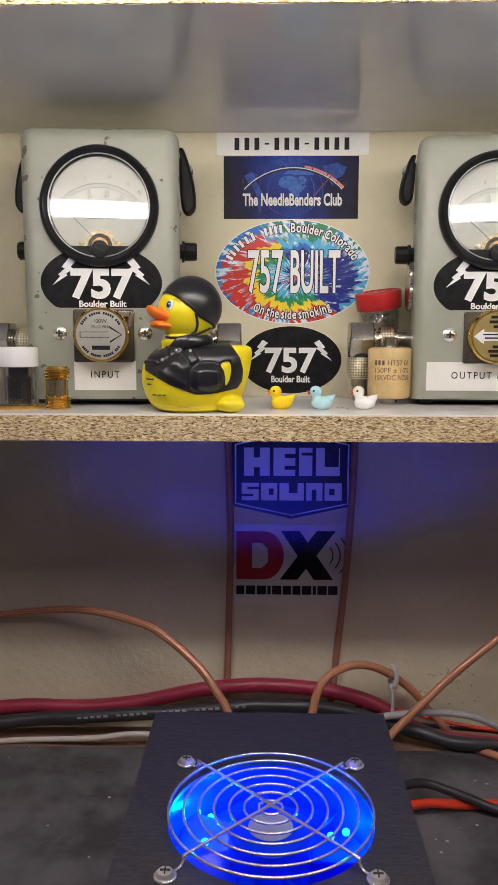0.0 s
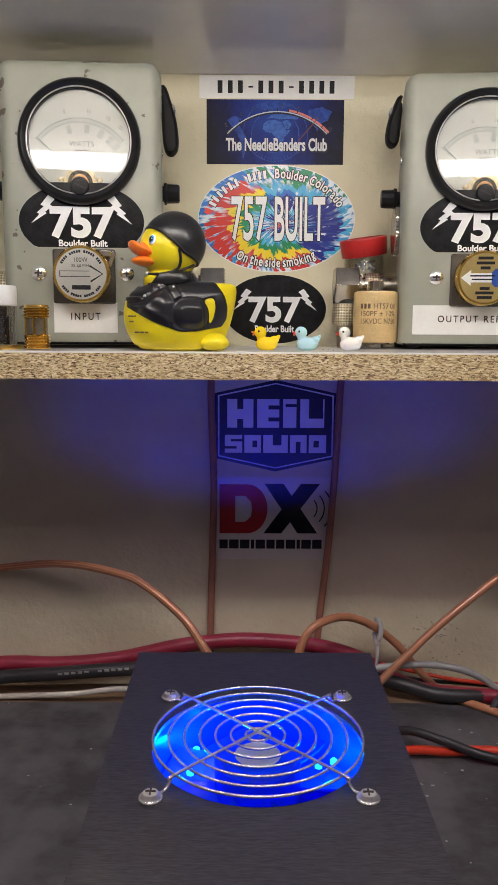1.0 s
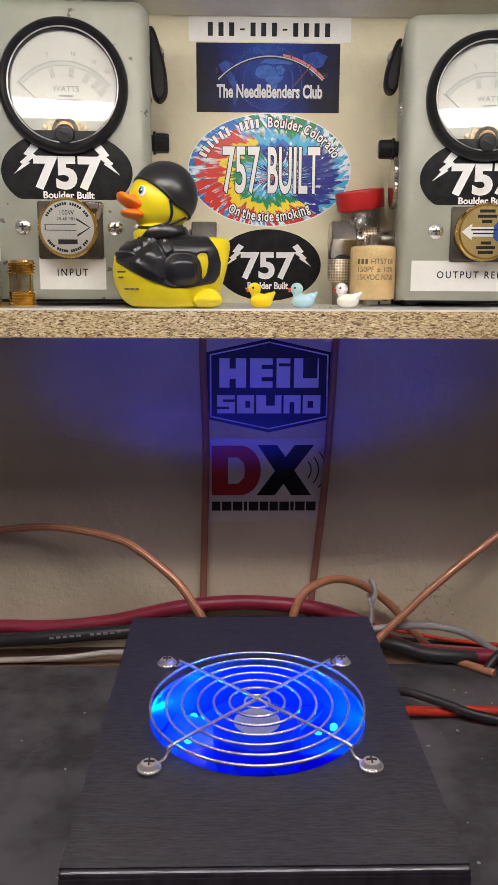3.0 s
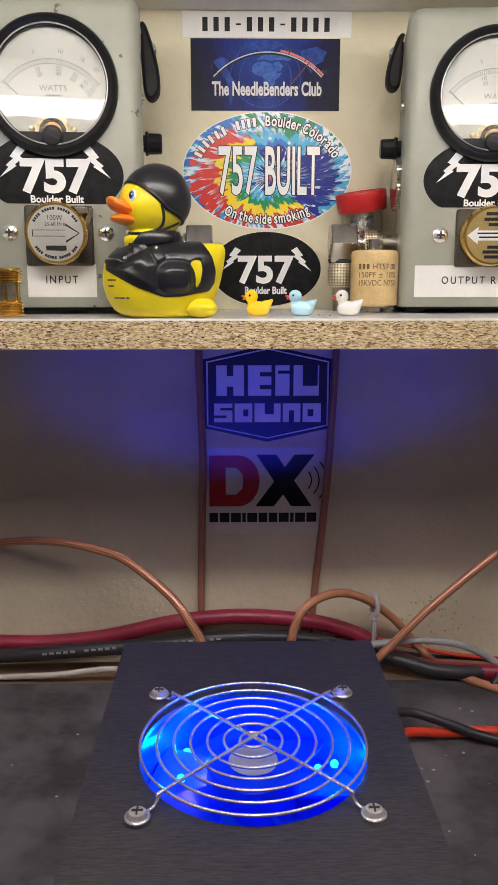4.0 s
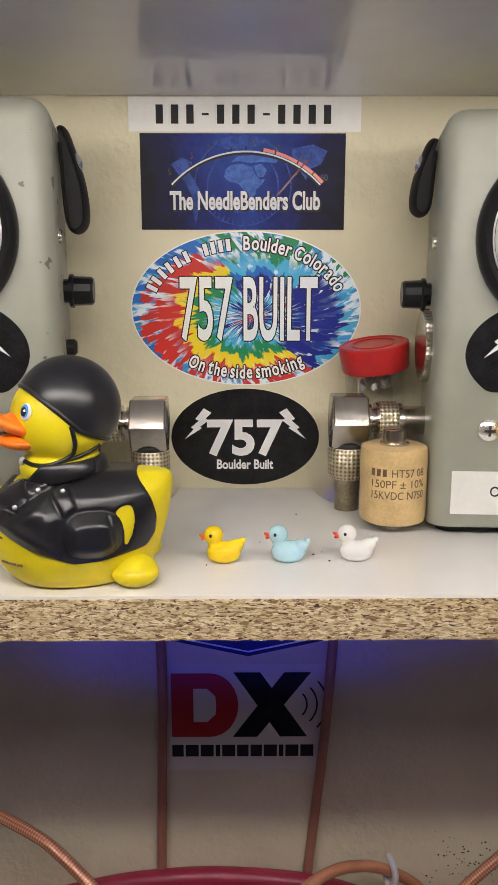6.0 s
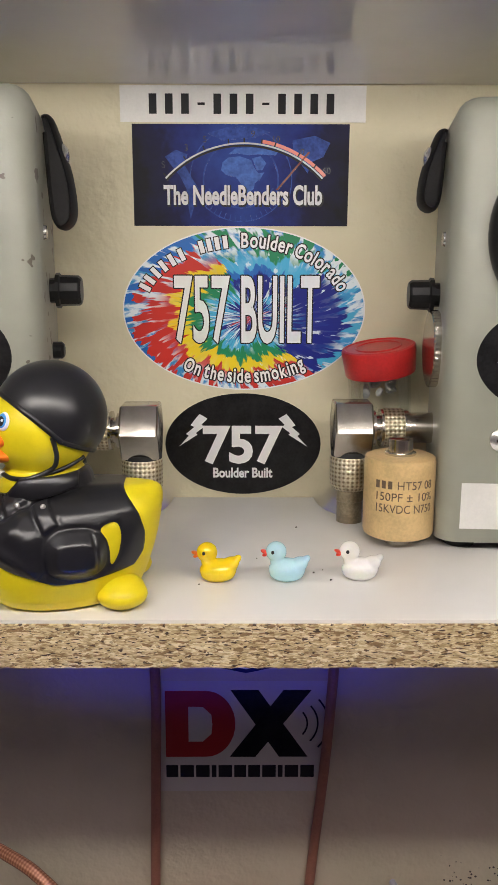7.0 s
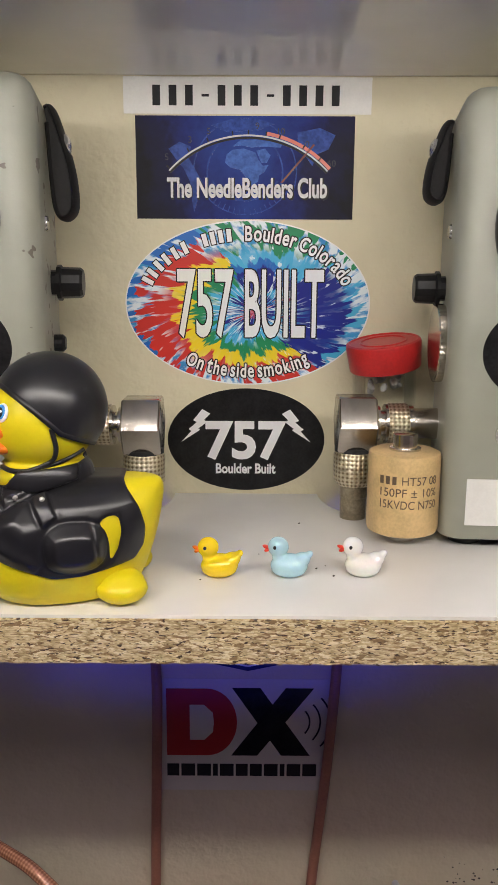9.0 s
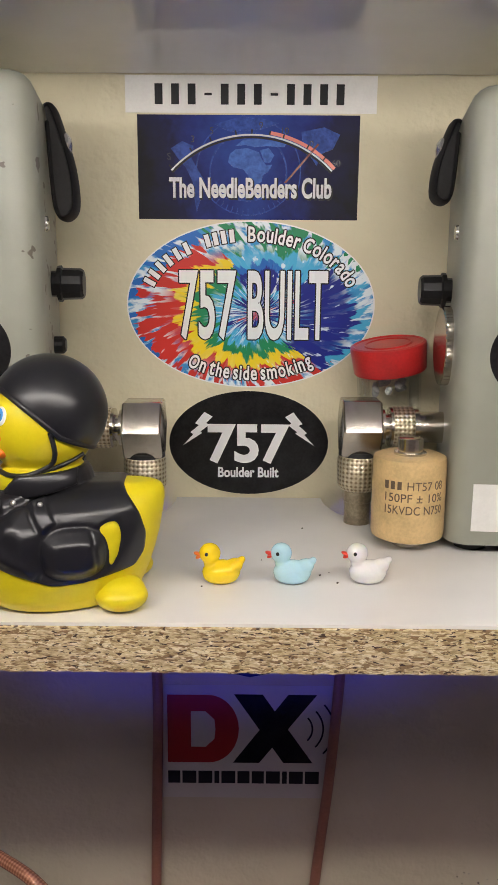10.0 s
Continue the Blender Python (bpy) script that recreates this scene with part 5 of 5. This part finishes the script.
for s in (-1, 1):
    d = Vector((-0.80, s * 0.52, 0.25)).normalized()
    base = Vector((-0.0060, 0, 0.0575)) + Vector((d.x * 0.0170, d.y * 0.0160, d.z * 0.0165))
    q = d.to_track_quat("Z", "Y").to_matrix().to_4x4()
    eye = part("eye", blob((0, 0, 0), (0.0030, 0.0024, 0.0006), (0, 0, 90), None, 24, 12), VINYL_WHITE, duck, smooth=180)
    eye.matrix_basis = TURN_HEAD @ Matrix.Translation(base) @ q
    part("iris", blob((0.0003 * s, 0.0002, 0.0004), (0.0023, 0.0018, 0.0004), (0, 0, 90), None, 24, 12), EYE_BLUE, eye, smooth=180)
    part("pupil", blob((0.0004 * s, 0, 0.0007), (0.0016, 0.0012, 0.0003), (0, 0, 90), None, 20, 10), INK, eye, smooth=180)
    part("glint", blob((0.0002, 0.0003, 0.0010), (0.0005, 0.0005, 0.0001), (0, 0, 0), None, 12, 8), VINYL_WHITE, eye, smooth=180)
for s in (-1, 1):
    for x, z, off in ((-0.0113, 0.0340, 0.0026), (-0.0036, 0.0342, 0.0018), (-0.0188, 0.0296, 0.0018)):
        part("stud", blob(skin(x, z, s, off), (0.0009, 0.0008, 0.0009), (0, 0, 0), None, 12, 8), STEEL, duck, smooth=180)
    bm = blob((0.0193, s * 0.0142, 0.0046), (0.0084, 0.0078, 0.0047))
    blob((0.0192, s * 0.0128, 0.0064), (0.0074, 0.0072, 0.0042), bm=bm)
    organic(part("foot", bm, YELLOW, duck, "yellow webbed foot"), 0.0006, 8)
for z, x0, w in ((0.0195, -0.0290, 0.0045), (0.0165, -0.0285, 0.0026), (0.0105, -0.0255, 0.0080)):
    for f, k in ((0.15, 0.3), (0.52, 0.3), (0.86, 0.2)):
        p, q = skin(x0 + w * (f - k / 2), z, -1, 0.0001), skin(x0 + w * (f + k / 2), z, -1, 0.0001)
        bm = tube([p, q], 0.00045, 6, 0)
        part("print_bar", bm, TAN_INK, duck)

# ---- three mini ducks ----
def mini(x, y, mat, colour, turn):
    ob = thing("mini_duck", pose(x, y, SHELF, 0, 0, turn), f"tiny glossy {colour} toy duck", "toy duck", "row of tiny ducks")
    bm = blob((0.0005, 0, 0.0040), (0.0066, 0.0050, 0.0040))
    blob((0.0004, 0, 0.0026), (0.0062, 0.0047, 0.0029), bm=bm)
    blob((0.0045, 0, 0.0058), (0.0036, 0.0036, 0.0026), (0, -25, 0), bm)
    blob((0.0072, 0, 0.0078), (0.0018, 0.0020, 0.0012), (0, -40, 0), bm)
    blob((-0.0030, 0, 0.0072), (0.0026, 0.0026, 0.0026), bm=bm)
    blob((-0.0034, 0, 0.0106), (0.0037, 0.0035, 0.0036), bm=bm)
    organic(part("body", bm, mat, ob), 0.00035, 6)
    bm = blob((-0.0074, 0, 0.0104), (0.0016, 0.0015, 0.0006), (0, 20, 0))
    blob((-0.0071, 0, 0.0095), (0.0013, 0.0013, 0.0006), (0, -25, 0), bm)
    part("beak", bm, ORANGE if colour == "yellow" else RED_TOY, ob, smooth=180)
    for s in (-1, 1):
        part("eye", blob((-0.0046, s * 0.0031, 0.0112), (0.0006, 0.0005, 0.0007), (0, 0, 0), None, 12, 8), INK, ob, smooth=180)
    return ob


mini(-0.0100, -0.1078, YELLOW_TOY, "yellow", 4)
mini(0.0144, -0.1073, BLUE_TOY, "pale blue", -2)
mini(0.0405, -0.1064, WHITE_TOY, "white", 2)

# ---- amplifier box with lit fan ----
BX0, BX1, BY0, BY1 = -0.0778, 0.0447, -0.3665, -0.1862
FX, FY, FR = -0.0163, -0.2775, 0.0434
amp = thing("amplifier_box", (0, 0, 0), "black brushed aluminium amplifier box with a lit fan", "amplifier")


def holed_plate(x0, x1, y0, y1, cx, cy, r, z, thick, seg=64):
    bm = bmesh.new()
    angs = sorted([2 * math.pi * i / seg for i in range(seg)] + [math.atan2(y - cy, x - cx) % (2 * math.pi) for x in (x0, x1) for y in (y0, y1)])
    inner, outer = [], []
    for a in angs:
        c, s = math.cos(a), math.sin(a)
        k = min(((x1 - cx) / c if c > 1e-9 else (x0 - cx) / c if c < -1e-9 else 9e9), ((y1 - cy) / s if s > 1e-9 else (y0 - cy) / s if s < -1e-9 else 9e9))
        inner.append(bm.verts.new((cx + r * c, cy + r * s, z)))
        outer.append(bm.verts.new((cx + k * c, cy + k * s, z)))
    n = len(angs)
    fs = [bm.faces.new((inner[i], outer[i], outer[(i + 1) % n], inner[(i + 1) % n])) for i in range(n)]
    up = bmesh.ops.extrude_face_region(bm, geom=fs)
    bmesh.ops.translate(bm, vec=(0, 0, -thick), verts=[v for v in up["geom"] if isinstance(v, bmesh.types.BMVert)])
    return bm


bm = holed_plate(BX0, BX1, BY0 + 0.0025, BY1, FX, FY, FR, BOX_TOP, 0.002)
part("front_lip", box((BX1 - BX0, 0.0025, 0.0024), (BX0 / 2 + BX1 / 2, BY0 + 0.00125, BOX_TOP - 0.0012), 0.0009), BRUSHED, amp, "rounded front edge")
part("top_plate", bm, BRUSHED, amp, "brushed black top plate")
z0, z1 = DESK + 0.006, BOX_TOP - 0.002
mid, cxm, cym = (z0 + z1) / 2, (BX0 + BX1) / 2, (BY0 + BY1) / 2
part("front_panel", box((BX1 - BX0, 0.002, z1 - z0), (cxm, BY0 + 0.001, mid), 0.0004), BRUSHED, amp)
part("back_panel", box((BX1 - BX0, 0.002, z1 - z0), (cxm, BY1 - 0.001, mid), 0.0004), BRUSHED, amp)
for x in (BX0 + 0.001, BX1 - 0.001):
    part("side_panel", box((0.002, BY1 - BY0 - 0.004, z1 - z0), (x, cym, mid), 0.0004), BRUSHED, amp)
part("bottom_plate", box((BX1 - BX0 - 0.004, BY1 - BY0 - 0.004, 0.002), (cxm, cym, z0 + 0.001)), BRUSHED, amp)
for x in (BX0 + 0.012, BX1 - 0.012):
    for y in (BY0 + 0.012, BY1 - 0.012):
        part("rubber_foot", lathe([(0.006, DESK + 0.003), (0.0065, DESK + 0.0062)], 20, pose(x, y, 0)), RUBBER, amp, smooth=40)

fan = part("fan_frame", lathe([(0.0465, -0.026), (0.0465, -0.0025), (0.0448, -0.0025), (0.0434, -0.008), (0.0434, -0.026), (0.0465, -0.026)], 64, pose(FX, FY, BOX_TOP), closed=False), FAN_BLUE, amp, "clear blue fan glowing with light", smooth=40)
part("fan_floor", lathe([(0.0001, -0.030), (0.0485, -0.030), (0.0485, -0.028), (0.0001, -0.028)], 48, pose(FX, FY, BOX_TOP)), FAN_BLUE, fan)
part("hub", lathe([(0.0001, -0.024), (0.0175, -0.024), (0.0180, -0.023), (0.0180, -0.0065), (0.0165, -0.0050), (0.0001, -0.0050)], 48, pose(FX, FY, BOX_TOP)), FAN_BLUE, fan, smooth=40)
part("hub_label", lathe([(0.0001, 0), (0.0095, 0), (0.0095, 0.0003), (0.0001, 0.0003)], 40, pose(FX, FY, BOX_TOP - 0.0049)), SILVER_FACE, fan, "silvery round label")
for b in range(7):
    bm = bmesh.new()
    rows = []
    for i in range(9):
        r = 0.0175 + 0.0248 * i / 8
        line = []
        for j in range(7):
            a = radians(b * 360 / 7 + (j / 6 - 0.5) * 44 + i * 1.6)
            line.append(bm.verts.new((FX + r * math.cos(a), FY + r * math.sin(a), BOX_TOP - 0.0150 - 0.009 * j / 6 - 0.001 * math.sin(math.pi * j / 6))))
        rows.append(line)
    fs = [bm.faces.new((rows[i][j], rows[i + 1][j], rows[i + 1][j + 1], rows[i][j + 1])) for i in range(8) for j in range(6)]
    up = bmesh.ops.extrude_face_region(bm, geom=fs)
    bmesh.ops.translate(bm, vec=(0, 0, -0.0012), verts=[v for v in up["geom"] if isinstance(v, bmesh.types.BMVert)])
    part("blade", bm, FAN_BLUE, fan, smooth=40)
# diodes at the frame: two to each side
for x, y in ((-0.0270, 0.0235), (-0.0285, 0.0060), (0.0265, 0.0115), (0.0335, 0.0145)):
    p = (FX + x, FY + y, BOX_TOP - 0.0135)
    part("led", lathe([(0.0016, -0.004), (0.0017, -0.003), (0.0015, -0.0022), (0.0008, -0.0016), (0.0001, -0.0014)], 16, pose(*p)), LED_GLOW, fan, "bright cyan-blue light", smooth=60)
    for power, col, size, up in ((FAN_POWER, (0.0, 0.004, 1.0), 0.004, 0.0045), (SPOT_POWER, (0.0, 0.65, 1.0), 0.0015, 0.0012)):
        lt = bpy.data.lights.new("fan_light", "POINT")
        lt.energy, lt.color, lt.shadow_soft_size = power, col, size
        lo = new("fan_light", lt)
        lo.parent = fan
        lo.location = (p[0], p[1], p[2] + up)
# two added spot lamps, no diodes here: fan blue up and back, out through the guard
for sx in (-1, 1):
    lt = bpy.data.lights.new("added_fan_beam", "SPOT")
    lt.energy, lt.color, lt.shadow_soft_size = BEAM_POWER, (0.01, 0.02, 1.0), 0.004
    lt.spot_size, lt.spot_blend = radians(46), 0.95
    lo = new("added_fan_beam", lt)
    lo.parent = fan
    lo.matrix_basis = look((FX + sx * 0.020, FY - 0.012, BOX_TOP - 0.0105), (FX + 0.014 + sx * 0.062, 0.0, 0.985))

guard = thing("fan_guard", (FX, FY, BOX_TOP), "chromed wire fan guard with four screwed feet", "fan guard")
for r in (0.0050, 0.0112, 0.0176, 0.0240, 0.0304, 0.0368, 0.0432):
    part("wire_ring", ring(r, 0.00060, 72, pose(0, 0, 0.0040)), CHROME, guard, smooth=60)
for a in (45, 135):
    c, s = math.cos(radians(a)), math.sin(radians(a))
    pts = [(-0.0525, 0.0012), (-0.0490, 0.0014), (-0.0462, 0.0044), (-0.0440, 0.0053), (0.0, 0.0054), (0.0440, 0.0053), (0.0462, 0.0044), (0.0490, 0.0014), (0.0525, 0.0012)]
    part("spoke", tube([(c * q, s * q, h) for q, h in pts], 0.00070, 8, 4), CHROME, guard, smooth=60)
for sx in (-1, 1):
    for sy in (-1, 1):
        x, y = sx * 0.0397, sy * 0.0392
        eyelet = part("eyelet", ring(0.0038, 0.0008, 32, pose(x, y, 0.0010)), CHROME, guard, smooth=60)
        sc = part("screw", lathe([(0.0033, 0.0004), (0.0034, 0.0022), (0.0028, 0.0032), (0.0001, 0.0035)], 28, pose(x, y, 0)), STEEL, guard, smooth=40)
        bm = box((0.0038, 0.0006, 0.0006), (x, y, 0.0036))
        bm = box((0.0006, 0.0038, 0.0006), (x, y, 0.0036), bm=bm)
        part("cross_slot", bm, DARK_BRONZE, sc)

# ---- cables ----
def cable(name, pts, r, mat, label, group="cables on the desk", seg=14):
    return tagged(part(name, tube(pts, r, seg), mat, smooth=60), label, "cable", group)


cable("coaxial_cable", [(-0.40, -0.012, 0.820), (-0.26, -0.010, 0.845), (-0.201, -0.008, 0.853), (-0.153, -0.028, 0.862), (-0.108, -0.055, 0.863), (-0.0885, -0.066, 0.8575), (-0.064, -0.080, 0.842), (-0.051, -0.088, 0.827), (-0.044, -0.092, 0.816), (-0.037, -0.100, 0.795), (-0.034, -0.112, 0.772), (-0.028, -0.135, 0.7640)], 0.0029, BRAID, "copper-brown braided coaxial cable arching over the desk")
cable("coaxial_cable", [(0.40, -0.012, 0.90), (0.26, -0.014, 0.896), (0.205, -0.020, 0.879), (0.167, -0.027, 0.8545), (0.142, -0.032, 0.8365), (0.115, -0.037, 0.8150), (0.100, -0.040, 0.8015), (0.081, -0.044, 0.7840), (0.070, -0.048, 0.7745), (0.056, -0.060, 0.7668), (0.035, -0.090, 0.7640)], 0.0029, BRAID, "copper-brown braided coaxial cable arching over the desk")
cable("coaxial_cable", [(0.004, -0.120, 0.7640), (0.009, -0.075, 0.7700), (0.013, -0.061, 0.787), (0.017, -0.057, 0.809), (0.025, -0.052, 0.822), (0.040, -0.043, 0.8265), (0.055, -0.035, 0.8245), (0.073, -0.0245, 0.8140), (0.0935, -0.0160, 0.7960), (0.112, -0.014, 0.7740), (0.128, -0.030, 0.7635), (0.16, -0.060, 0.7630)], 0.0030, COPPER_SHEATH, "smooth copper-brown cable looped behind the box")
cable("hanging_cable", [(-0.0445, -0.0400, 1.025), (-0.0452, -0.034, 1.012), (-0.0465, -0.018, 1.002), (-0.0475, -0.0060, 0.985), (-0.0468, -0.0045, 0.955), (-0.0456, -0.0045, 0.915), (-0.0466, -0.0045, 0.870), (-0.0478, -0.0045, 0.825), (-0.0486, -0.0050, 0.790), (-0.0500, -0.0090, 0.766), (-0.052, -0.035, 0.7605)], 0.0027, DARK_SHEATH, "brown cable hanging down the wall")
cable("hanging_cable", [(0.0460, -0.0375, 1.025), (0.0470, -0.034, 1.012), (0.0478, -0.018, 1.002), (0.0475, -0.0060, 0.988), (0.0464, -0.0045, 0.955), (0.0444, -0.0045, 0.915), (0.0412, -0.0045, 0.870), (0.0368, -0.0045, 0.825), (0.0335, -0.0050, 0.790), (0.0290, -0.0080, 0.765), (0.020, -0.035, 0.7605)], 0.0027, DARK_SHEATH, "brown cable hanging down the wall")
cable("power_cable", [(-0.45, -0.020, 0.768), (-0.25, -0.010, 0.774), (-0.203, -0.008, 0.7765), (-0.163, -0.008, 0.7760), (-0.118, -0.008, 0.7805), (-0.076, -0.008, 0.7900), (-0.045, -0.0085, 0.7945), (-0.012, -0.009, 0.7960), (0.033, -0.0095, 0.7918), (0.067, -0.011, 0.7822), (0.092, -0.018, 0.7690), (0.120, -0.034, 0.7665), (0.20, -0.045, 0.7662)], 0.0056, RED_CABLE, "thick maroon power cable sagging along the wall")
blackc = cable("power_cable", [(-0.45, -0.040, 0.766), (-0.25, -0.026, 0.7690), (-0.201, -0.021, 0.7715), (-0.163, -0.0215, 0.7742), (-0.127, -0.022, 0.7772), (-0.091, -0.022, 0.7795), (-0.056, -0.0225, 0.7830), (-0.021, -0.0225, 0.7860), (0.028, -0.021, 0.7835), (0.062, -0.0225, 0.7760), (0.101, -0.030, 0.7690), (0.134, -0.040, 0.7665), (0.24, -0.034, 0.7662)], 0.0052, BLACK_CABLE, "thick black power cable with pale printing")
bm = None
for i in range(26):
    if i % 6 == 5:
        continue
    x = -0.160 + 0.0050 * i
    z = 0.7748 + (x + 0.163) * 0.088
    bm = plate(block(0.0032, 0.0016, x, z + 0.0012), 0.0004, bm, (0, -0.0268 - (x + 0.163) * 0.004, 0))
pieces("print_mark", bm, GREY_CABLE, blackc)
cable("grey_cable", [(-0.07, -0.085, 0.7628), (-0.03, -0.050, 0.7628), (0.007, -0.020, 0.7620), (0.036, -0.016, 0.764), (0.052, -0.024, 0.774), (0.069, -0.030, 0.782), (0.106, -0.034, 0.788), (0.134, -0.036, 0.786), (0.152, -0.038, 0.7795), (0.168, -0.040, 0.770), (0.20, -0.060, 0.7625)], 0.0026, GREY_CABLE, "light grey cable looping behind the box")
cable("white_cable", [(-0.45, -0.036, 0.7600), (-0.25, -0.033, 0.7595), (-0.200, -0.030, 0.7600), (-0.150, -0.034, 0.7640), (-0.109, -0.034, 0.768), (-0.060, -0.040, 0.7630), (-0.02, -0.045, 0.7625)], 0.0021, WHITE_CABLE, "thin off-white cable lying by the wall")
cable("thin_wire", [(0.015, -0.016, 0.7590), (0.034, -0.010, 0.768), (0.055, -0.008, 0.779), (0.080, -0.008, 0.777), (0.110, -0.012, 0.772), (0.150, -0.020, 0.768), (0.25, -0.018, 0.7590)], 0.0015, RED_WIRE, "thin red wire behind the cables")
cable("thin_wire", [(0.010, -0.020, 0.7590), (0.032, -0.013, 0.766), (0.054, -0.012, 0.7765), (0.078, -0.013, 0.7735), (0.108, -0.016, 0.768), (0.16, -0.015, 0.7630), (0.25, -0.026, 0.7590)], 0.0015, BLACK_CABLE, "thin black wire behind the cables")
cable("thin_wire", [(0.155, -0.055, 0.7630), (0.165, -0.050, 0.772), (0.180, -0.046, 0.781), (0.21, -0.045, 0.787), (0.27, -0.05, 0.770)], 0.0030, BLACK_CABLE, "black lead curving away over the mat")
cable("supply_lead", [(0.0395, -0.165, 0.7790), (0.060, -0.125, 0.7790), (0.083, -0.108, 0.7765), (0.110, -0.113, 0.7705), (0.141, -0.123, 0.7650), (0.24, -0.150, 0.7632)], 0.0030, BLACK_CABLE, "black half of the twin supply lead")
cable("supply_lead", [(0.0395, -0.172, 0.7700), (0.060, -0.132, 0.7690), (0.083, -0.1165, 0.7675), (0.110, -0.1120, 0.7640), (0.145, -0.1100, 0.7632), (0.24, -0.130, 0.7630)], 0.0030, RED_WIRE, "red half of the twin supply lead")

tie = thing("cable_tie", (0.0770, -0.0220, 0.8110), "pale grey cable clip holding the loop to the wall", "cable tie")
part("band", tube([(0.0, 0.0035, 0.006), (0.001, -0.0040, 0.0065), (0.0022, -0.0048, 0.0000), (0.0012, -0.0040, -0.0065), (0.0, 0.0, -0.0085), (-0.001, 0.0050, -0.006)], 0.0019, 8), TIE_PLASTIC, tie, smooth=60)
part("head", box((0.0050, 0.0045, 0.0045), (0.0002, -0.0020, -0.0095), 0.0008), TIE_PLASTIC, tie)
part("tail", tube([(0.0, -0.0020, -0.011), (0.0003, -0.0030, -0.020), (0.0, -0.0010, -0.032), (-0.0005, 0.004, -0.040)], 0.0014, 8), TIE_PLASTIC, tie, smooth=60)

# ---- flecks of dirt on the wall by the cables ----
dirt = bmesh.new()
for i in range(70):
    x = random.gauss(0.128, 0.011)
    z = random.gauss(0.797, 0.010)
    w = random.uniform(0.0002, 0.0007)
    plate([(x - w, z), (x + w * 0.3, z - w * 0.7), (x + w, z + w * 0.4), (x - w * 0.2, z + w)], 0.0003, dirt)
tagged(part("wall_dirt", dirt, DARK_BRONZE), "dark specks of dirt on the cream wall", "dirt", kind="stuff")

# ---- crumbs on the shelf ----
crumbs = bmesh.new()
for x, y, r in ((0.0250, -0.1010, 0.0005), (0.0305, -0.1080, 0.0005), (0.0285, -0.0980, 0.0003), (-0.0160, -0.1120, 0.0004), (0.0220, -0.0480, 0.0005), (0.0045, -0.0860, 0.0003)):
    blob((x, y, SHELF + r * 0.5), (r, r * 0.7, r * 0.6), (0, 0, 40), crumbs, 8, 6)
tagged(part("crumbs", crumbs, DARK_BRONZE), "few dark crumbs on the white shelf", "crumbs", kind="stuff")
